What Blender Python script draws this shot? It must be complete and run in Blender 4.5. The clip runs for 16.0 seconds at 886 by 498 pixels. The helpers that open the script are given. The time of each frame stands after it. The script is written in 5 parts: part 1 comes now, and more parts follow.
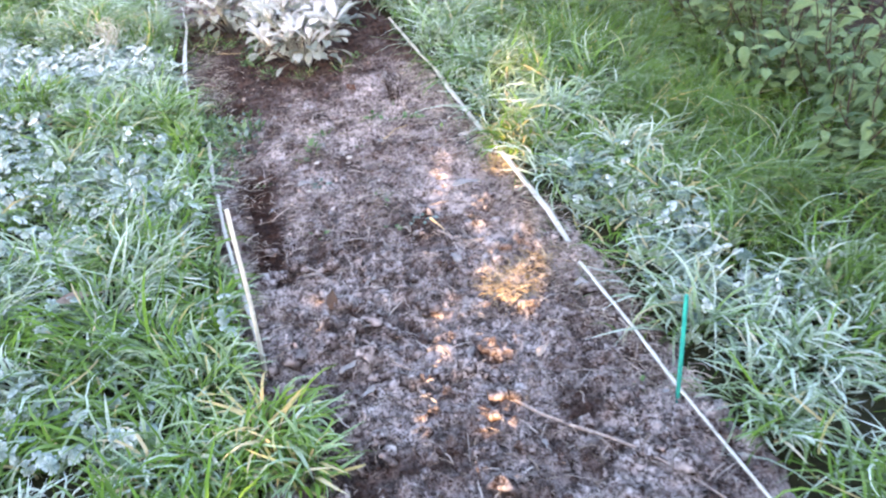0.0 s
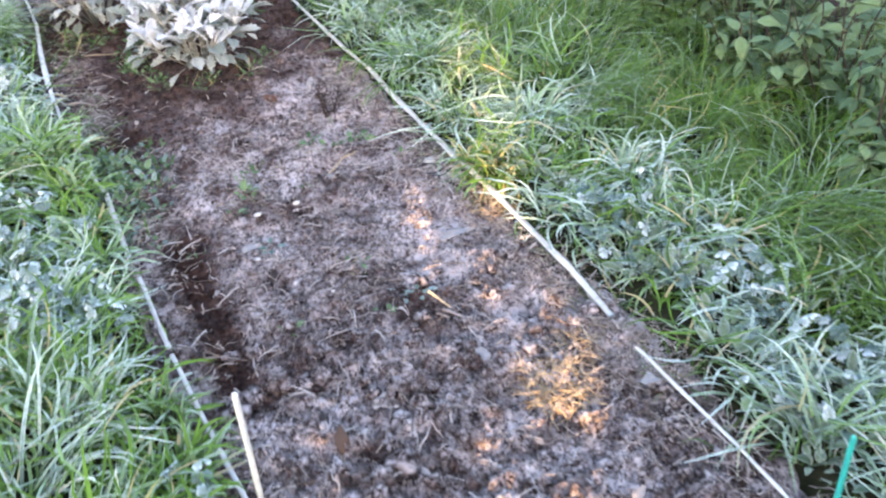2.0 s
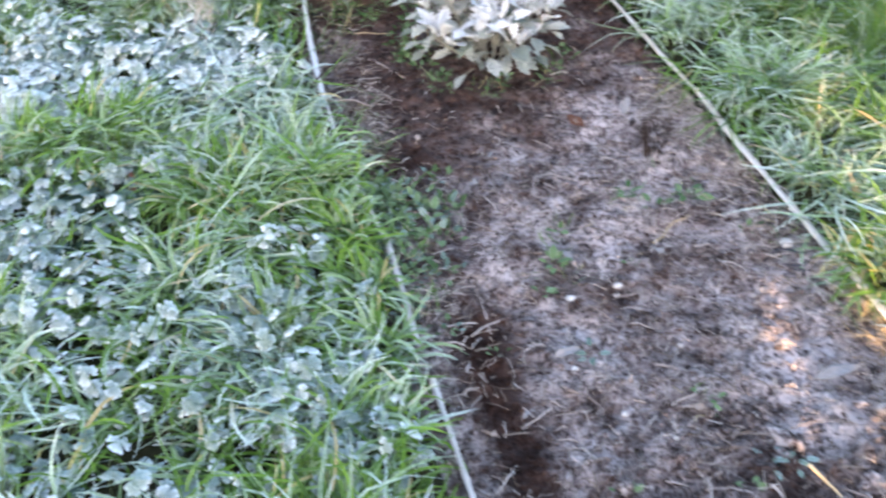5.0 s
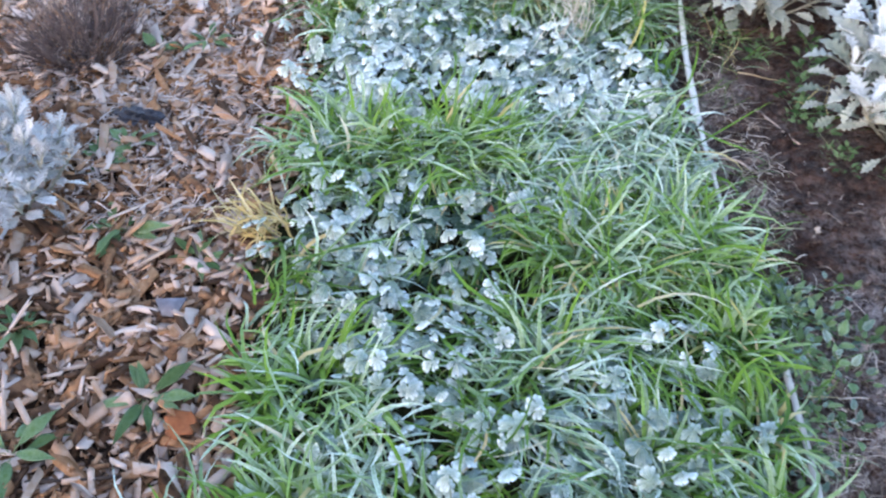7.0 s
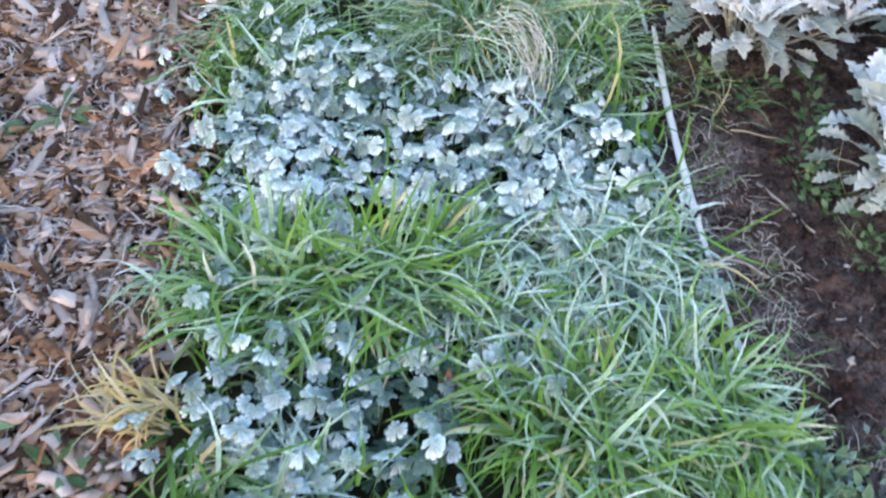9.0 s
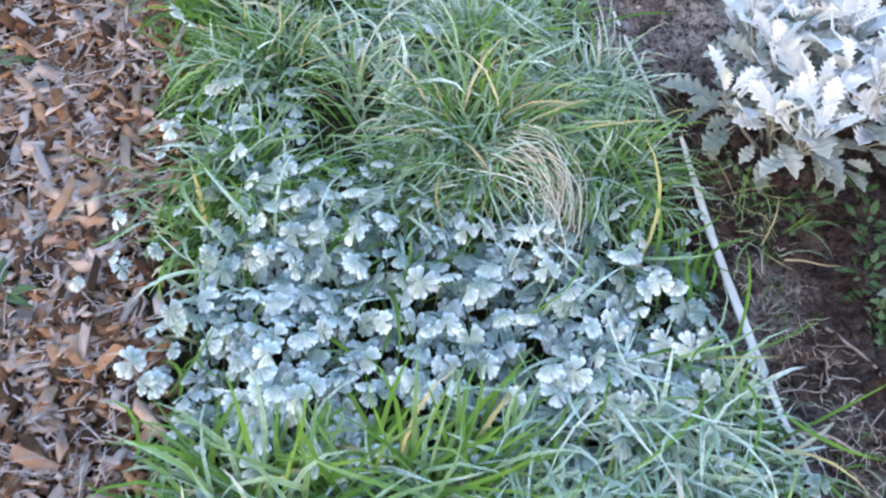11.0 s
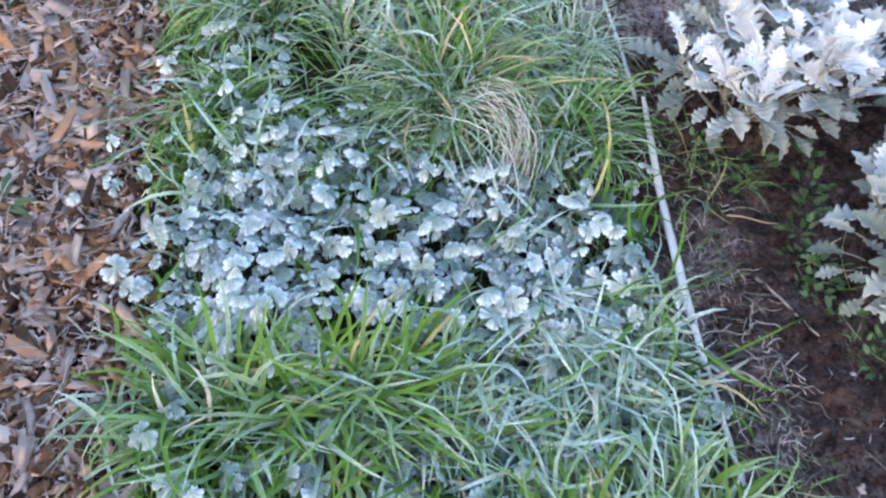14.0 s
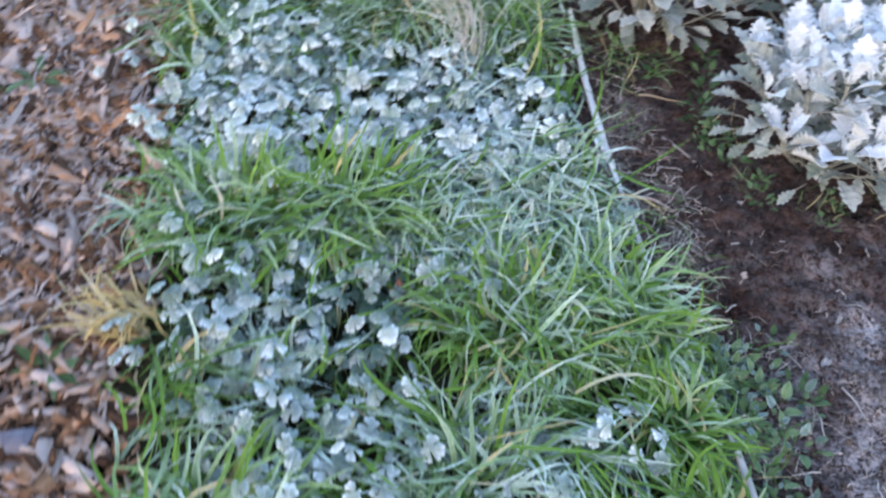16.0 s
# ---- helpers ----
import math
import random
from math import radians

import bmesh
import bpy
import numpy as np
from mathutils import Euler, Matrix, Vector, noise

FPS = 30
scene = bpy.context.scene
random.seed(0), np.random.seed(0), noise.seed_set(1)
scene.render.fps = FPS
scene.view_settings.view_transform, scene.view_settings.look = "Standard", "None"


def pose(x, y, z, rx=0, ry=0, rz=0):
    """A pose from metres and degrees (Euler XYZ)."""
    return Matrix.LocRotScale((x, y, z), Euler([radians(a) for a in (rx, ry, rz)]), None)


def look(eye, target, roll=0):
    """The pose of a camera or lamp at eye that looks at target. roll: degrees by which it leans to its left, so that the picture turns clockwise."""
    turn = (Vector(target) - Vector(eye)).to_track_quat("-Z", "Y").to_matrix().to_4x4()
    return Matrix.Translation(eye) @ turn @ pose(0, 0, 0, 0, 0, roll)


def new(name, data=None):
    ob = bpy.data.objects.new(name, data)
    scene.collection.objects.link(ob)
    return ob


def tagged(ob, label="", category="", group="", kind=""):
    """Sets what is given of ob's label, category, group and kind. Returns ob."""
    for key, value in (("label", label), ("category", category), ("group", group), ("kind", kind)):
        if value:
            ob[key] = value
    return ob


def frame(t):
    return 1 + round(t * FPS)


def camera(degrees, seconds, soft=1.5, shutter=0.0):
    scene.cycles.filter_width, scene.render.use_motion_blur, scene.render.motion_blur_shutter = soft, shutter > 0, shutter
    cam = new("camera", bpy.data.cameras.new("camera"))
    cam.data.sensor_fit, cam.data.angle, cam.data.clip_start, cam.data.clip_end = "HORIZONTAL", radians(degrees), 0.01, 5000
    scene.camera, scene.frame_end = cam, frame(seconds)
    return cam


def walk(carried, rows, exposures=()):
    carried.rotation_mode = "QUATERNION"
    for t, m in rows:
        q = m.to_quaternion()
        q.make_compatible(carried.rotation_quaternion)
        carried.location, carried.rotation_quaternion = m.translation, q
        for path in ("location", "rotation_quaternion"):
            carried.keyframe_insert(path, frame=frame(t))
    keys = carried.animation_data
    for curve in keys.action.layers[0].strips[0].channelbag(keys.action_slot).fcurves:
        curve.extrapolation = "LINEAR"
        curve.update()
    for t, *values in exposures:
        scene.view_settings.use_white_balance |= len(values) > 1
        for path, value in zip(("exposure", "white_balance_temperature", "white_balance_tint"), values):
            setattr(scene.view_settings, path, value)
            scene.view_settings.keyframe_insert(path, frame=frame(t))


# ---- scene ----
cam = camera(52.4, 16.0, soft=2.3, shutter=0.45)
PATH = [
    (0, (0.146, 0.031, 1.337), (0.614, 1.65, 0.26), -3.3),
    (0.5, (0.147, 0.209, 1.316), (0.615, 1.804, 0.204), -2.5),
    (1, (0.049, 0.409, 1.346), (0.691, 1.932, 0.219), -1.7),
    (1.5, (-0.01, 0.576, 1.335), (0.674, 2.045, 0.163), -2.0),
    (2, (0.019, 0.782, 1.345), (0.774, 2.179, 0.128), -0.6),
    (2.5, (-0.021, 1.007, 1.344), (0.768, 2.349, 0.088), -1.2),
    (3, (-0.069, 1.15, 1.348), (0.804, 2.401, 0.054), -1.6),
    (3.5, (-0.023, 1.261, 1.329), (0.842, 2.455, -0.021), -1.9),
    (4, (0.036, 1.369, 1.329), (0.813, 2.594, -0.048), -2.4),
    (4.5, (0.004, 1.423, 1.351), (0.555, 2.791, 0.0), -2.7),
    (5, (-0.082, 1.511, 1.345), (0.301, 2.922, -0.019), -1.4),
    (5.2, (-0.14, 1.568, 1.342), (0.212, 2.985, -0.025), -0.8),
    (7.3, (-0.458, 2.037, 1.29), (-0.446, 3.388, -0.184), 2.3),
    (7.5, (-0.46, 2.089, 1.272), (-0.432, 3.409, -0.23), 2.5),
    (8, (-0.53, 2.279, 1.246), (-0.399, 3.512, -0.323), 4.8),
    (8.5, (-0.542, 2.418, 1.256), (-0.315, 3.645, -0.308), 5.0),
    (9, (-0.47, 2.556, 1.251), (-0.276, 3.808, -0.296), 5.4),
    (9.5, (-0.446, 2.624, 1.247), (-0.287, 3.877, -0.303), 5.3),
    (10, (-0.463, 2.737, 1.235), (-0.249, 4.025, -0.279), 5.0),
    (10.2, (-0.477, 2.779, 1.226), (-0.266, 4.077, -0.281), 3.8),
    (12.3, (-0.569, 3.066, 1.166), (-0.152, 4.271, -0.376), 10.9),
    (12.5, (-0.56, 3.058, 1.166), (-0.147, 4.235, -0.397), 11.3),
    (13, (-0.524, 2.99, 1.187), (-0.137, 4.126, -0.413), 11.3),
    (13.5, (-0.475, 2.9, 1.212), (-0.128, 4.069, -0.373), 9.7),
    (14, (-0.451, 2.794, 1.27), (-0.205, 4.026, -0.286), 7.2),
    (14.5, (-0.502, 2.646, 1.276), (-0.136, 3.934, -0.209), 7.5),
    (15, (-0.563, 2.522, 1.29), (-0.126, 3.814, -0.173), 5.4),
    (15.5, (-0.588, 2.415, 1.287), (-0.103, 3.716, -0.154), 7.3),
    (16, (-0.527, 2.28, 1.268), (-0.178, 3.588, -0.204), 8.9),
]
EXPOSURES = [(0, 3.40, 6750, 28), (2.5, 3.20, 6750, 28), (5, 3.06, 6700, 26), (7.5, 2.88, 6400, 23), (9.5, 2.80, 6320, 21), (12.5, 2.65, 6300, 24), (16, 2.62, 6300, 25)]
walk(cam, [(t, look(eye, target, roll)) for t, eye, target, roll in PATH], EXPOSURES)

# ---------------------------------------------------------------- light
# early winter morning: an unseen hedge added behind the camera shades the plot, a low sun comes through its few gaps
SUN_AZ, SUN_EL = 202.5, 8.0          # degrees from +y clockwise, and above the horizon
world = bpy.data.worlds.new("world")
scene.world = world
world.use_nodes = True
wn = world.node_tree
sky = wn.nodes.new("ShaderNodeTexSky")
sky.sky_type, sky.sun_disc = "NISHITA", False
sky.sun_elevation, sky.sun_rotation = radians(SUN_EL), radians(SUN_AZ)
sky.air_density, sky.dust_density, sky.ozone_density = 1.0, 2.0, 1.0
wn.links.new(sky.outputs["Color"], wn.nodes["Background"].inputs["Color"])
wn.nodes["Background"].inputs["Strength"].default_value = 0.15
TO_SUN = Vector((math.sin(radians(SUN_AZ)) * math.cos(radians(SUN_EL)), math.cos(radians(SUN_AZ)) * math.cos(radians(SUN_EL)), math.sin(radians(SUN_EL))))
sun_data = bpy.data.lights.new("sun", "SUN")
sun_data.energy, sun_data.angle, sun_data.color = 2.0, radians(0.45), (1.0, 0.66, 0.31)
sun = new("sun", sun_data)
sun.rotation_mode = "QUATERNION"
sun.rotation_quaternion = TO_SUN.to_track_quat("Z", "Y")


# ---------------------------------------------------------------- materials
def node_mat(name):
    m = bpy.data.materials.new(name)
    m.use_nodes = True
    t = m.node_tree
    return m, t, t.nodes["Principled BSDF"]


def nd(t, kind, **inputs):
    n = t.nodes.new(kind)
    for k, v in inputs.items():
        n.inputs[k].default_value = v
    return n


def noise_node(t, scale, detail=4.0, rough=0.6, coords="Object"):
    c = t.nodes.new("ShaderNodeTexCoord")
    n = nd(t, "ShaderNodeTexNoise", Scale=scale, Detail=detail, Roughness=rough)
    t.links.new(c.outputs[coords], n.inputs["Vector"])
    return n.outputs["Fac"]


def ramp(t, fac, stops):
    r = t.nodes.new("ShaderNodeValToRGB")
    while len(r.color_ramp.elements) < len(stops):
        r.color_ramp.elements.new(0.5)
    for e, (p, c) in zip(r.color_ramp.elements, stops):
        e.position, e.color = p, (*c, 1) if len(c) == 3 else c
    t.links.new(fac, r.inputs["Fac"])
    return r.outputs["Color"]


def mix(t, fac, a, b, mode="MIX"):
    m = t.nodes.new("ShaderNodeMix")
    m.data_type, m.blend_type = "RGBA", mode
    for sock, v in ((m.inputs[0], fac), (m.inputs[6], a), (m.inputs[7], b)):
        if isinstance(v, bpy.types.NodeSocket):
            t.links.new(v, sock)
        else:
            sock.default_value = v if isinstance(v, (int, float)) else (*v, 1)
    return m.outputs[2]


def calc(t, op, a, b=0.0, clamp=False):
    m = t.nodes.new("ShaderNodeMath")
    m.operation, m.use_clamp = op, clamp
    for sock, v in zip(m.inputs, (a, b)):
        if isinstance(v, bpy.types.NodeSocket):
            t.links.new(v, sock)
        else:
            sock.default_value = v
    return m.outputs[0]


def attr(t, name):
    a = t.nodes.new("ShaderNodeAttribute")
    a.attribute_name = name
    return a.outputs["Fac"]


def bump(t, p, height, strength=0.4, distance=0.002):
    b = nd(t, "ShaderNodeBump", Strength=strength, Distance=distance)
    t.links.new(height, b.inputs["Height"])
    t.links.new(b.outputs["Normal"], p.inputs["Normal"])


def leafy(t, p, colour, amount=0.3):
    """Thin leaves: part of the light passes through."""
    tr = t.nodes.new("ShaderNodeBsdfTranslucent")
    t.links.new(colour, tr.inputs["Color"])
    ms = nd(t, "ShaderNodeMixShader", Fac=amount)
    t.links.new(p.outputs[0], ms.inputs[1])
    t.links.new(tr.outputs[0], ms.inputs[2])
    t.links.new(ms.outputs[0], t.nodes["Material Output"].inputs["Surface"])


def grass_material(name, low, high, straw, rime, whiteness=1.0):
    """Blades: green or straw, rime thickest along the rims and in specks; bases coloured darker, as shaded."""
    m, t, p = node_mat(name)
    island = t.nodes.new("ShaderNodeNewGeometry").outputs["Random Per Island"]
    green = ramp(t, island, [(0.0, low), (0.6, [0.6 * a + 0.4 * b for a, b in zip(low, high)]), (1.0, high)])
    along = attr(t, "along")
    # greens lighten to the tip: shade low in the grass is put into the colour
    green = mix(t, calc(t, "MULTIPLY", along, 0.45), green, [c * 1.5 for c in high])
    green = mix(t, attr(t, "dry"), green, straw)
    speck = ramp(t, noise_node(t, 160, 3), [(0.35, (0.0,) * 3), (0.65, (1.0,) * 3)])
    body = calc(t, "ADD", calc(t, "MULTIPLY", attr(t, "edge"), 0.55), calc(t, "MULTIPLY", speck, 0.55))
    fr = calc(t, "MULTIPLY", calc(t, "MULTIPLY", attr(t, "frost"), whiteness), calc(t, "MULTIPLY", calc(t, "ADD", 0.3, body), calc(t, "ADD", 0.15, along)), True)
    col = mix(t, fr, green, rime)
    t.links.new(col, p.inputs["Base Color"])
    t.links.new(calc(t, "ADD", 0.40, calc(t, "MULTIPLY", fr, 0.4)), p.inputs["Roughness"])
    p.inputs["Specular IOR Level"].default_value = 0.22
    leafy(t, p, col, 0.10)
    return m


RIME = (0.72, 0.87, 0.86)
GRASS = grass_material("grass_blade", (0.016, 0.055, 0.014), (0.14, 0.29, 0.034), (0.60, 0.48, 0.26), RIME)
GREEN = grass_material("fresh_grass_blade", (0.026, 0.070, 0.009), (0.095, 0.20, 0.022), (0.45, 0.38, 0.14), RIME)

BRIGHT = grass_material("bright_grass_blade", (0.040, 0.120, 0.014), (0.165, 0.31, 0.042), (0.62, 0.50, 0.24), RIME)
WISP = grass_material("dry_yellow_blade", (0.20, 0.16, 0.04), (0.40, 0.32, 0.08), (0.66, 0.50, 0.22), RIME)

def frost_leaf_material(name, low, high, rime, amount, scale=120.0, rough=0.75, cover=(0.12, 0.55, 0.38)):
    """A green leaf under hoar frost: thicker on the rims and in patches, a bit different on each leaf."""
    m, t, p = node_mat(name)
    rnd = t.nodes.new("ShaderNodeObjectInfo").outputs["Random"]
    green = ramp(t, rnd, [(0.0, low), (1.0, high)])
    n = ramp(t, noise_node(t, scale, 5, 0.7), [(0.32, (0.0,) * 3), (0.7, (1.0,) * 3)])
    edge = attr(t, "edge")
    fr = calc(t, "ADD", cover[0], calc(t, "ADD", calc(t, "MULTIPLY", n, cover[1]), calc(t, "MULTIPLY", edge, cover[2])))
    fr = calc(t, "MULTIPLY", fr, calc(t, "ADD", amount, calc(t, "MULTIPLY", rnd, 0.5)), True)
    col = mix(t, fr, green, rime)
    t.links.new(col, p.inputs["Base Color"])
    p.inputs["Roughness"].default_value = rough
    p.inputs["Specular IOR Level"].default_value = 0.2
    bump(t, p, n, 0.35, 0.0015)
    leafy(t, p, col, 0.1)
    return m


BUTTERCUP = frost_leaf_material("frosted_buttercup_leaf", (0.03, 0.09, 0.05), (0.08, 0.18, 0.08), (0.80, 0.92, 0.98), 0.70, 110, 0.8, (0.20, 0.34, 0.58))
BUTTERCUP_MID = frost_leaf_material("half_frosted_buttercup_leaf", (0.025, 0.08, 0.045), (0.07, 0.16, 0.08), (0.70, 0.85, 0.90), 0.40, 110, 0.8, (0.15, 0.38, 0.58))
BUTTERCUP_THIN = frost_leaf_material("thinly_frosted_buttercup_leaf", (0.018, 0.065, 0.035), (0.055, 0.135, 0.065), (0.60, 0.77, 0.80), 0.20, 110, 0.75, (0.20, 0.45, 0.55))
# unfrosted buttercup green darkened: the hollow's shade is put into the leaf colour
BUTTERCUP_DARK = frost_leaf_material("shaded_buttercup_leaf", (0.010, 0.045, 0.020), (0.030, 0.095, 0.040), (0.40, 0.55, 0.55), 0.05)
BUTTERCUP_GREEN = frost_leaf_material("bare_buttercup_leaf", (0.07, 0.15, 0.05), (0.14, 0.26, 0.06), (0.55, 0.66, 0.66), 0.12)
SILVER = frost_leaf_material("silver_felted_leaf", (0.36, 0.42, 0.44), (0.70, 0.76, 0.80), (0.86, 0.92, 0.98), 0.75, 60, 0.9)
SILVER_LACY = frost_leaf_material("lacy_silver_leaf", (0.16, 0.18, 0.19), (0.50, 0.54, 0.58), (0.78, 0.82, 0.88), 0.5, 90, 0.85)
# low and inner leaves: less frost, and their shade put into darker greys
SILVER_LOW = frost_leaf_material("shaded_dull_silver_leaf", (0.11, 0.16, 0.13), (0.36, 0.42, 0.40), (0.62, 0.67, 0.68), 0.2, 90, 0.85)
WEED = frost_leaf_material("weed_leaf", (0.035, 0.085, 0.02), (0.10, 0.20, 0.045), (0.36, 0.48, 0.40), 0.12)
FRESH_WEED = frost_leaf_material("fresh_weed_leaf", (0.035, 0.10, 0.02), (0.11, 0.22, 0.05), (0.36, 0.48, 0.40), 0.08)
GREY_GREEN = frost_leaf_material("frost_edged_grey_green_leaf", (0.045, 0.10, 0.045), (0.15, 0.22, 0.075), (0.56, 0.68, 0.64), 0.28, 110, 0.75, (0.08, 0.35, 0.75))
SHRUB = frost_leaf_material("shrub_leaf", (0.045, 0.10, 0.05), (0.15, 0.25, 0.09), (0.24, 0.36, 0.22), 0.25)


def plain_material(name, stops, scale=40.0, rough=0.8, relief=0.4, distance=0.002, by="noise", stretch=None):
    m, t, p = node_mat(name)
    c = t.nodes.new("ShaderNodeTexCoord")
    v = c.outputs["Object"]
    if stretch:
        mp = t.nodes.new("ShaderNodeMapping")
        mp.inputs["Scale"].default_value = stretch
        t.links.new(v, mp.inputs["Vector"])
        v = mp.outputs["Vector"]
    n = nd(t, "ShaderNodeTexNoise", Scale=scale, Detail=5.0, Roughness=0.65)
    t.links.new(v, n.inputs["Vector"])
    f = n.outputs["Fac"]
    if by == "island":
        r = t.nodes.new("ShaderNodeNewGeometry").outputs["Random Per Island"]
        f = calc(t, "ADD", calc(t, "MULTIPLY", r, 0.75), calc(t, "MULTIPLY", calc(t, "SUBTRACT", f, 0.25), 0.5), True)
    elif by == "object":
        r = t.nodes.new("ShaderNodeObjectInfo").outputs["Random"]
        f = calc(t, "ADD", calc(t, "MULTIPLY", r, 0.75), calc(t, "MULTIPLY", calc(t, "SUBTRACT", f, 0.25), 0.5), True)
    col = ramp(t, f, stops)
    t.links.new(col, p.inputs["Base Color"])
    p.inputs["Roughness"].default_value = rough
    p.inputs["Specular IOR Level"].default_value = 0.5 if rough < 0.7 else 0.15
    bump(t, p, n.outputs["Fac"], relief, distance)
    return m


def soil_material():
    """Crumbly brown earth; rime sits on the crests of the crumbs."""
    m, t, p = node_mat("frosted_soil")
    patch = ramp(t, noise_node(t, 9, 5, 0.65), [(0.38, (0.32,) * 3), (0.50, (0.85,) * 3), (0.60, (1.25,) * 3)])
    lumps = noise_node(t, 44, 4, 0.6)
    fine = noise_node(t, 150, 5, 0.75)
    earth = ramp(t, noise_node(t, 26, 6, 0.7), [(0.32, (0.008, 0.004, 0.003)), (0.5, (0.046, 0.023, 0.017)), (0.7, (0.125, 0.068, 0.050))])
    crest = calc(t, "ADD", calc(t, "MULTIPLY", lumps, 0.38), calc(t, "MULTIPLY", fine, 0.67))
    fr = calc(t, "MULTIPLY", ramp(t, crest, [(0.43, (0.0,) * 3), (0.57, (1.0,) * 3)]), patch)
    fr = calc(t, "MULTIPLY", fr, attr(t, "frost"), True)
    col = mix(t, calc(t, "MULTIPLY", fr, 0.94), earth, (0.79, 0.72, 0.72))
    t.links.new(col, p.inputs["Base Color"])
    p.inputs["Roughness"].default_value = 0.95
    p.inputs["Specular IOR Level"].default_value = 0.12
    bump(t, p, crest, 1.0, 0.011)
    return m


SOIL = soil_material()
LAWN_EARTH = plain_material("lawn_earth", [(0.3, (0.012, 0.014, 0.007)), (0.6, (0.030, 0.030, 0.014)), (0.8, (0.05, 0.045, 0.025))], 60, 0.95)
MULCH_EARTH = plain_material("mulch_litter", [(0.3, (0.012, 0.008, 0.006)), (0.55, (0.04, 0.024, 0.018)), (0.8, (0.12, 0.075, 0.055))], 90, 0.95, 0.8, 0.006)
FIELD = plain_material("far_grass", [(0.3, (0.04, 0.08, 0.025)), (0.55, (0.07, 0.13, 0.04)), (0.8, (0.16, 0.22, 0.12))], 6, 0.95)
CHIP = plain_material("wood_chip_bark", [(0.0, (0.018, 0.011, 0.009)), (0.25, (0.12, 0.065, 0.040)), (0.42, (0.40, 0.22, 0.12)), (0.60, (0.48, 0.34, 0.26)), (0.82, (0.61, 0.51, 0.47)), (1.0, (0.70, 0.60, 0.53))], 60, 0.85, 0.6, 0.002, "island")
CHIP_OBJ = plain_material("wood_chip", [(0.0, (0.018, 0.011, 0.009)), (0.25, (0.12, 0.065, 0.040)), (0.42, (0.40, 0.22, 0.12)), (0.60, (0.48, 0.34, 0.26)), (0.82, (0.61, 0.51, 0.47)), (1.0, (0.70, 0.60, 0.53))], 60, 0.85, 0.6, 0.002, "object")
LATH = plain_material("weathered_white_lath", [(0.25, (0.44, 0.43, 0.40)), (0.42, (0.68, 0.69, 0.68)), (0.7, (0.86, 0.88, 0.89))], 30, 0.6, 0.3, 0.001, stretch=(1, 0.2, 1))
LATH_GREY = plain_material("weathered_grey_lath", [(0.25, (0.26, 0.26, 0.24)), (0.45, (0.46, 0.47, 0.46)), (0.7, (0.66, 0.68, 0.69))], 30, 0.65, 0.3, 0.001, stretch=(1, 0.2, 1))
LATH_WORN = plain_material("worn_dirty_lath", [(0.25, (0.30, 0.28, 0.23)), (0.45, (0.54, 0.53, 0.48)), (0.7, (0.76, 0.76, 0.73))], 26, 0.65, 0.4, 0.0015, stretch=(1, 0.35, 1))
STAKE = plain_material("pale_stake", [(0.25, (0.50, 0.50, 0.47)), (0.6, (0.78, 0.78, 0.76))], 40, 0.55, 0.2, 0.001)
TEAL = plain_material("turquoise_plastic", [(0.2, (0.0, 0.42, 0.36)), (0.8, (0.01, 0.56, 0.47))], 25, 0.35, 0.1, 0.0005)
STRAW = plain_material("straw_stem", [(0.0, (0.30, 0.22, 0.13)), (0.5, (0.50, 0.40, 0.25)), (1.0, (0.68, 0.60, 0.46))], 50, 0.7, 0.2, 0.001, "island")
STRAW_LOCK = plain_material("bleached_straw", [(0.0, (0.34, 0.27, 0.20)), (0.35, (0.54, 0.49, 0.40)), (0.7, (0.68, 0.69, 0.64)), (1.0, (0.78, 0.83, 0.82))], 50, 0.75, 0.2, 0.001, "island")
STRAW_PALE = plain_material("frosted_stem", [(0.0, (0.22, 0.18, 0.16)), (0.5, (0.38, 0.34, 0.32)), (1.0, (0.58, 0.55, 0.53))], 50, 0.8, 0.3, 0.001, "object")
FIBRE = plain_material("pale_fibre", [(0.0, (0.12, 0.09, 0.07)), (0.35, (0.30, 0.25, 0.21)), (0.65, (0.52, 0.47, 0.43)), (1.0, (0.74, 0.70, 0.67))], 50, 0.85, 0.2, 0.001, "island")
FIBRE_PALE = plain_material("pale_grey_fibre", [(0.0, (0.28, 0.23, 0.22)), (0.5, (0.56, 0.50, 0.49)), (1.0, (0.82, 0.78, 0.78))], 50, 0.85, 0.2, 0.001, "island")
TWIG = plain_material("grey_twig_bark", [(0.25, (0.22, 0.17, 0.15)), (0.5, (0.38, 0.32, 0.29)), (0.75, (0.56, 0.51, 0.48))], 80, 0.85, 0.5, 0.001)
DARK_TWIG = plain_material("dark_twig", [(0.3, (0.03, 0.022, 0.02)), (0.7, (0.09, 0.065, 0.055))], 80, 0.85)
DRY_TWIG = plain_material("dry_purplish_twig", [(0.3, (0.06, 0.045, 0.045)), (0.7, (0.20, 0.16, 0.16))], 60, 0.85)
DEAD_LEAF = plain_material("dead_leaf", [(0.2, (0.12, 0.08, 0.06)), (0.5, (0.25, 0.19, 0.16)), (0.8, (0.44, 0.39, 0.35))], 70, 0.8, 0.4, 0.001, "object")
GREY_LEAF = plain_material("grey_frosted_leaf", [(0.2, (0.20, 0.20, 0.20)), (0.8, (0.38, 0.38, 0.39))], 70, 0.85, 0.4, 0.001)
RUST_LEAF = plain_material("rust_leaf", [(0.2, (0.10, 0.045, 0.030)), (0.8, (0.20, 0.10, 0.065))], 70, 0.7, 0.4, 0.001)
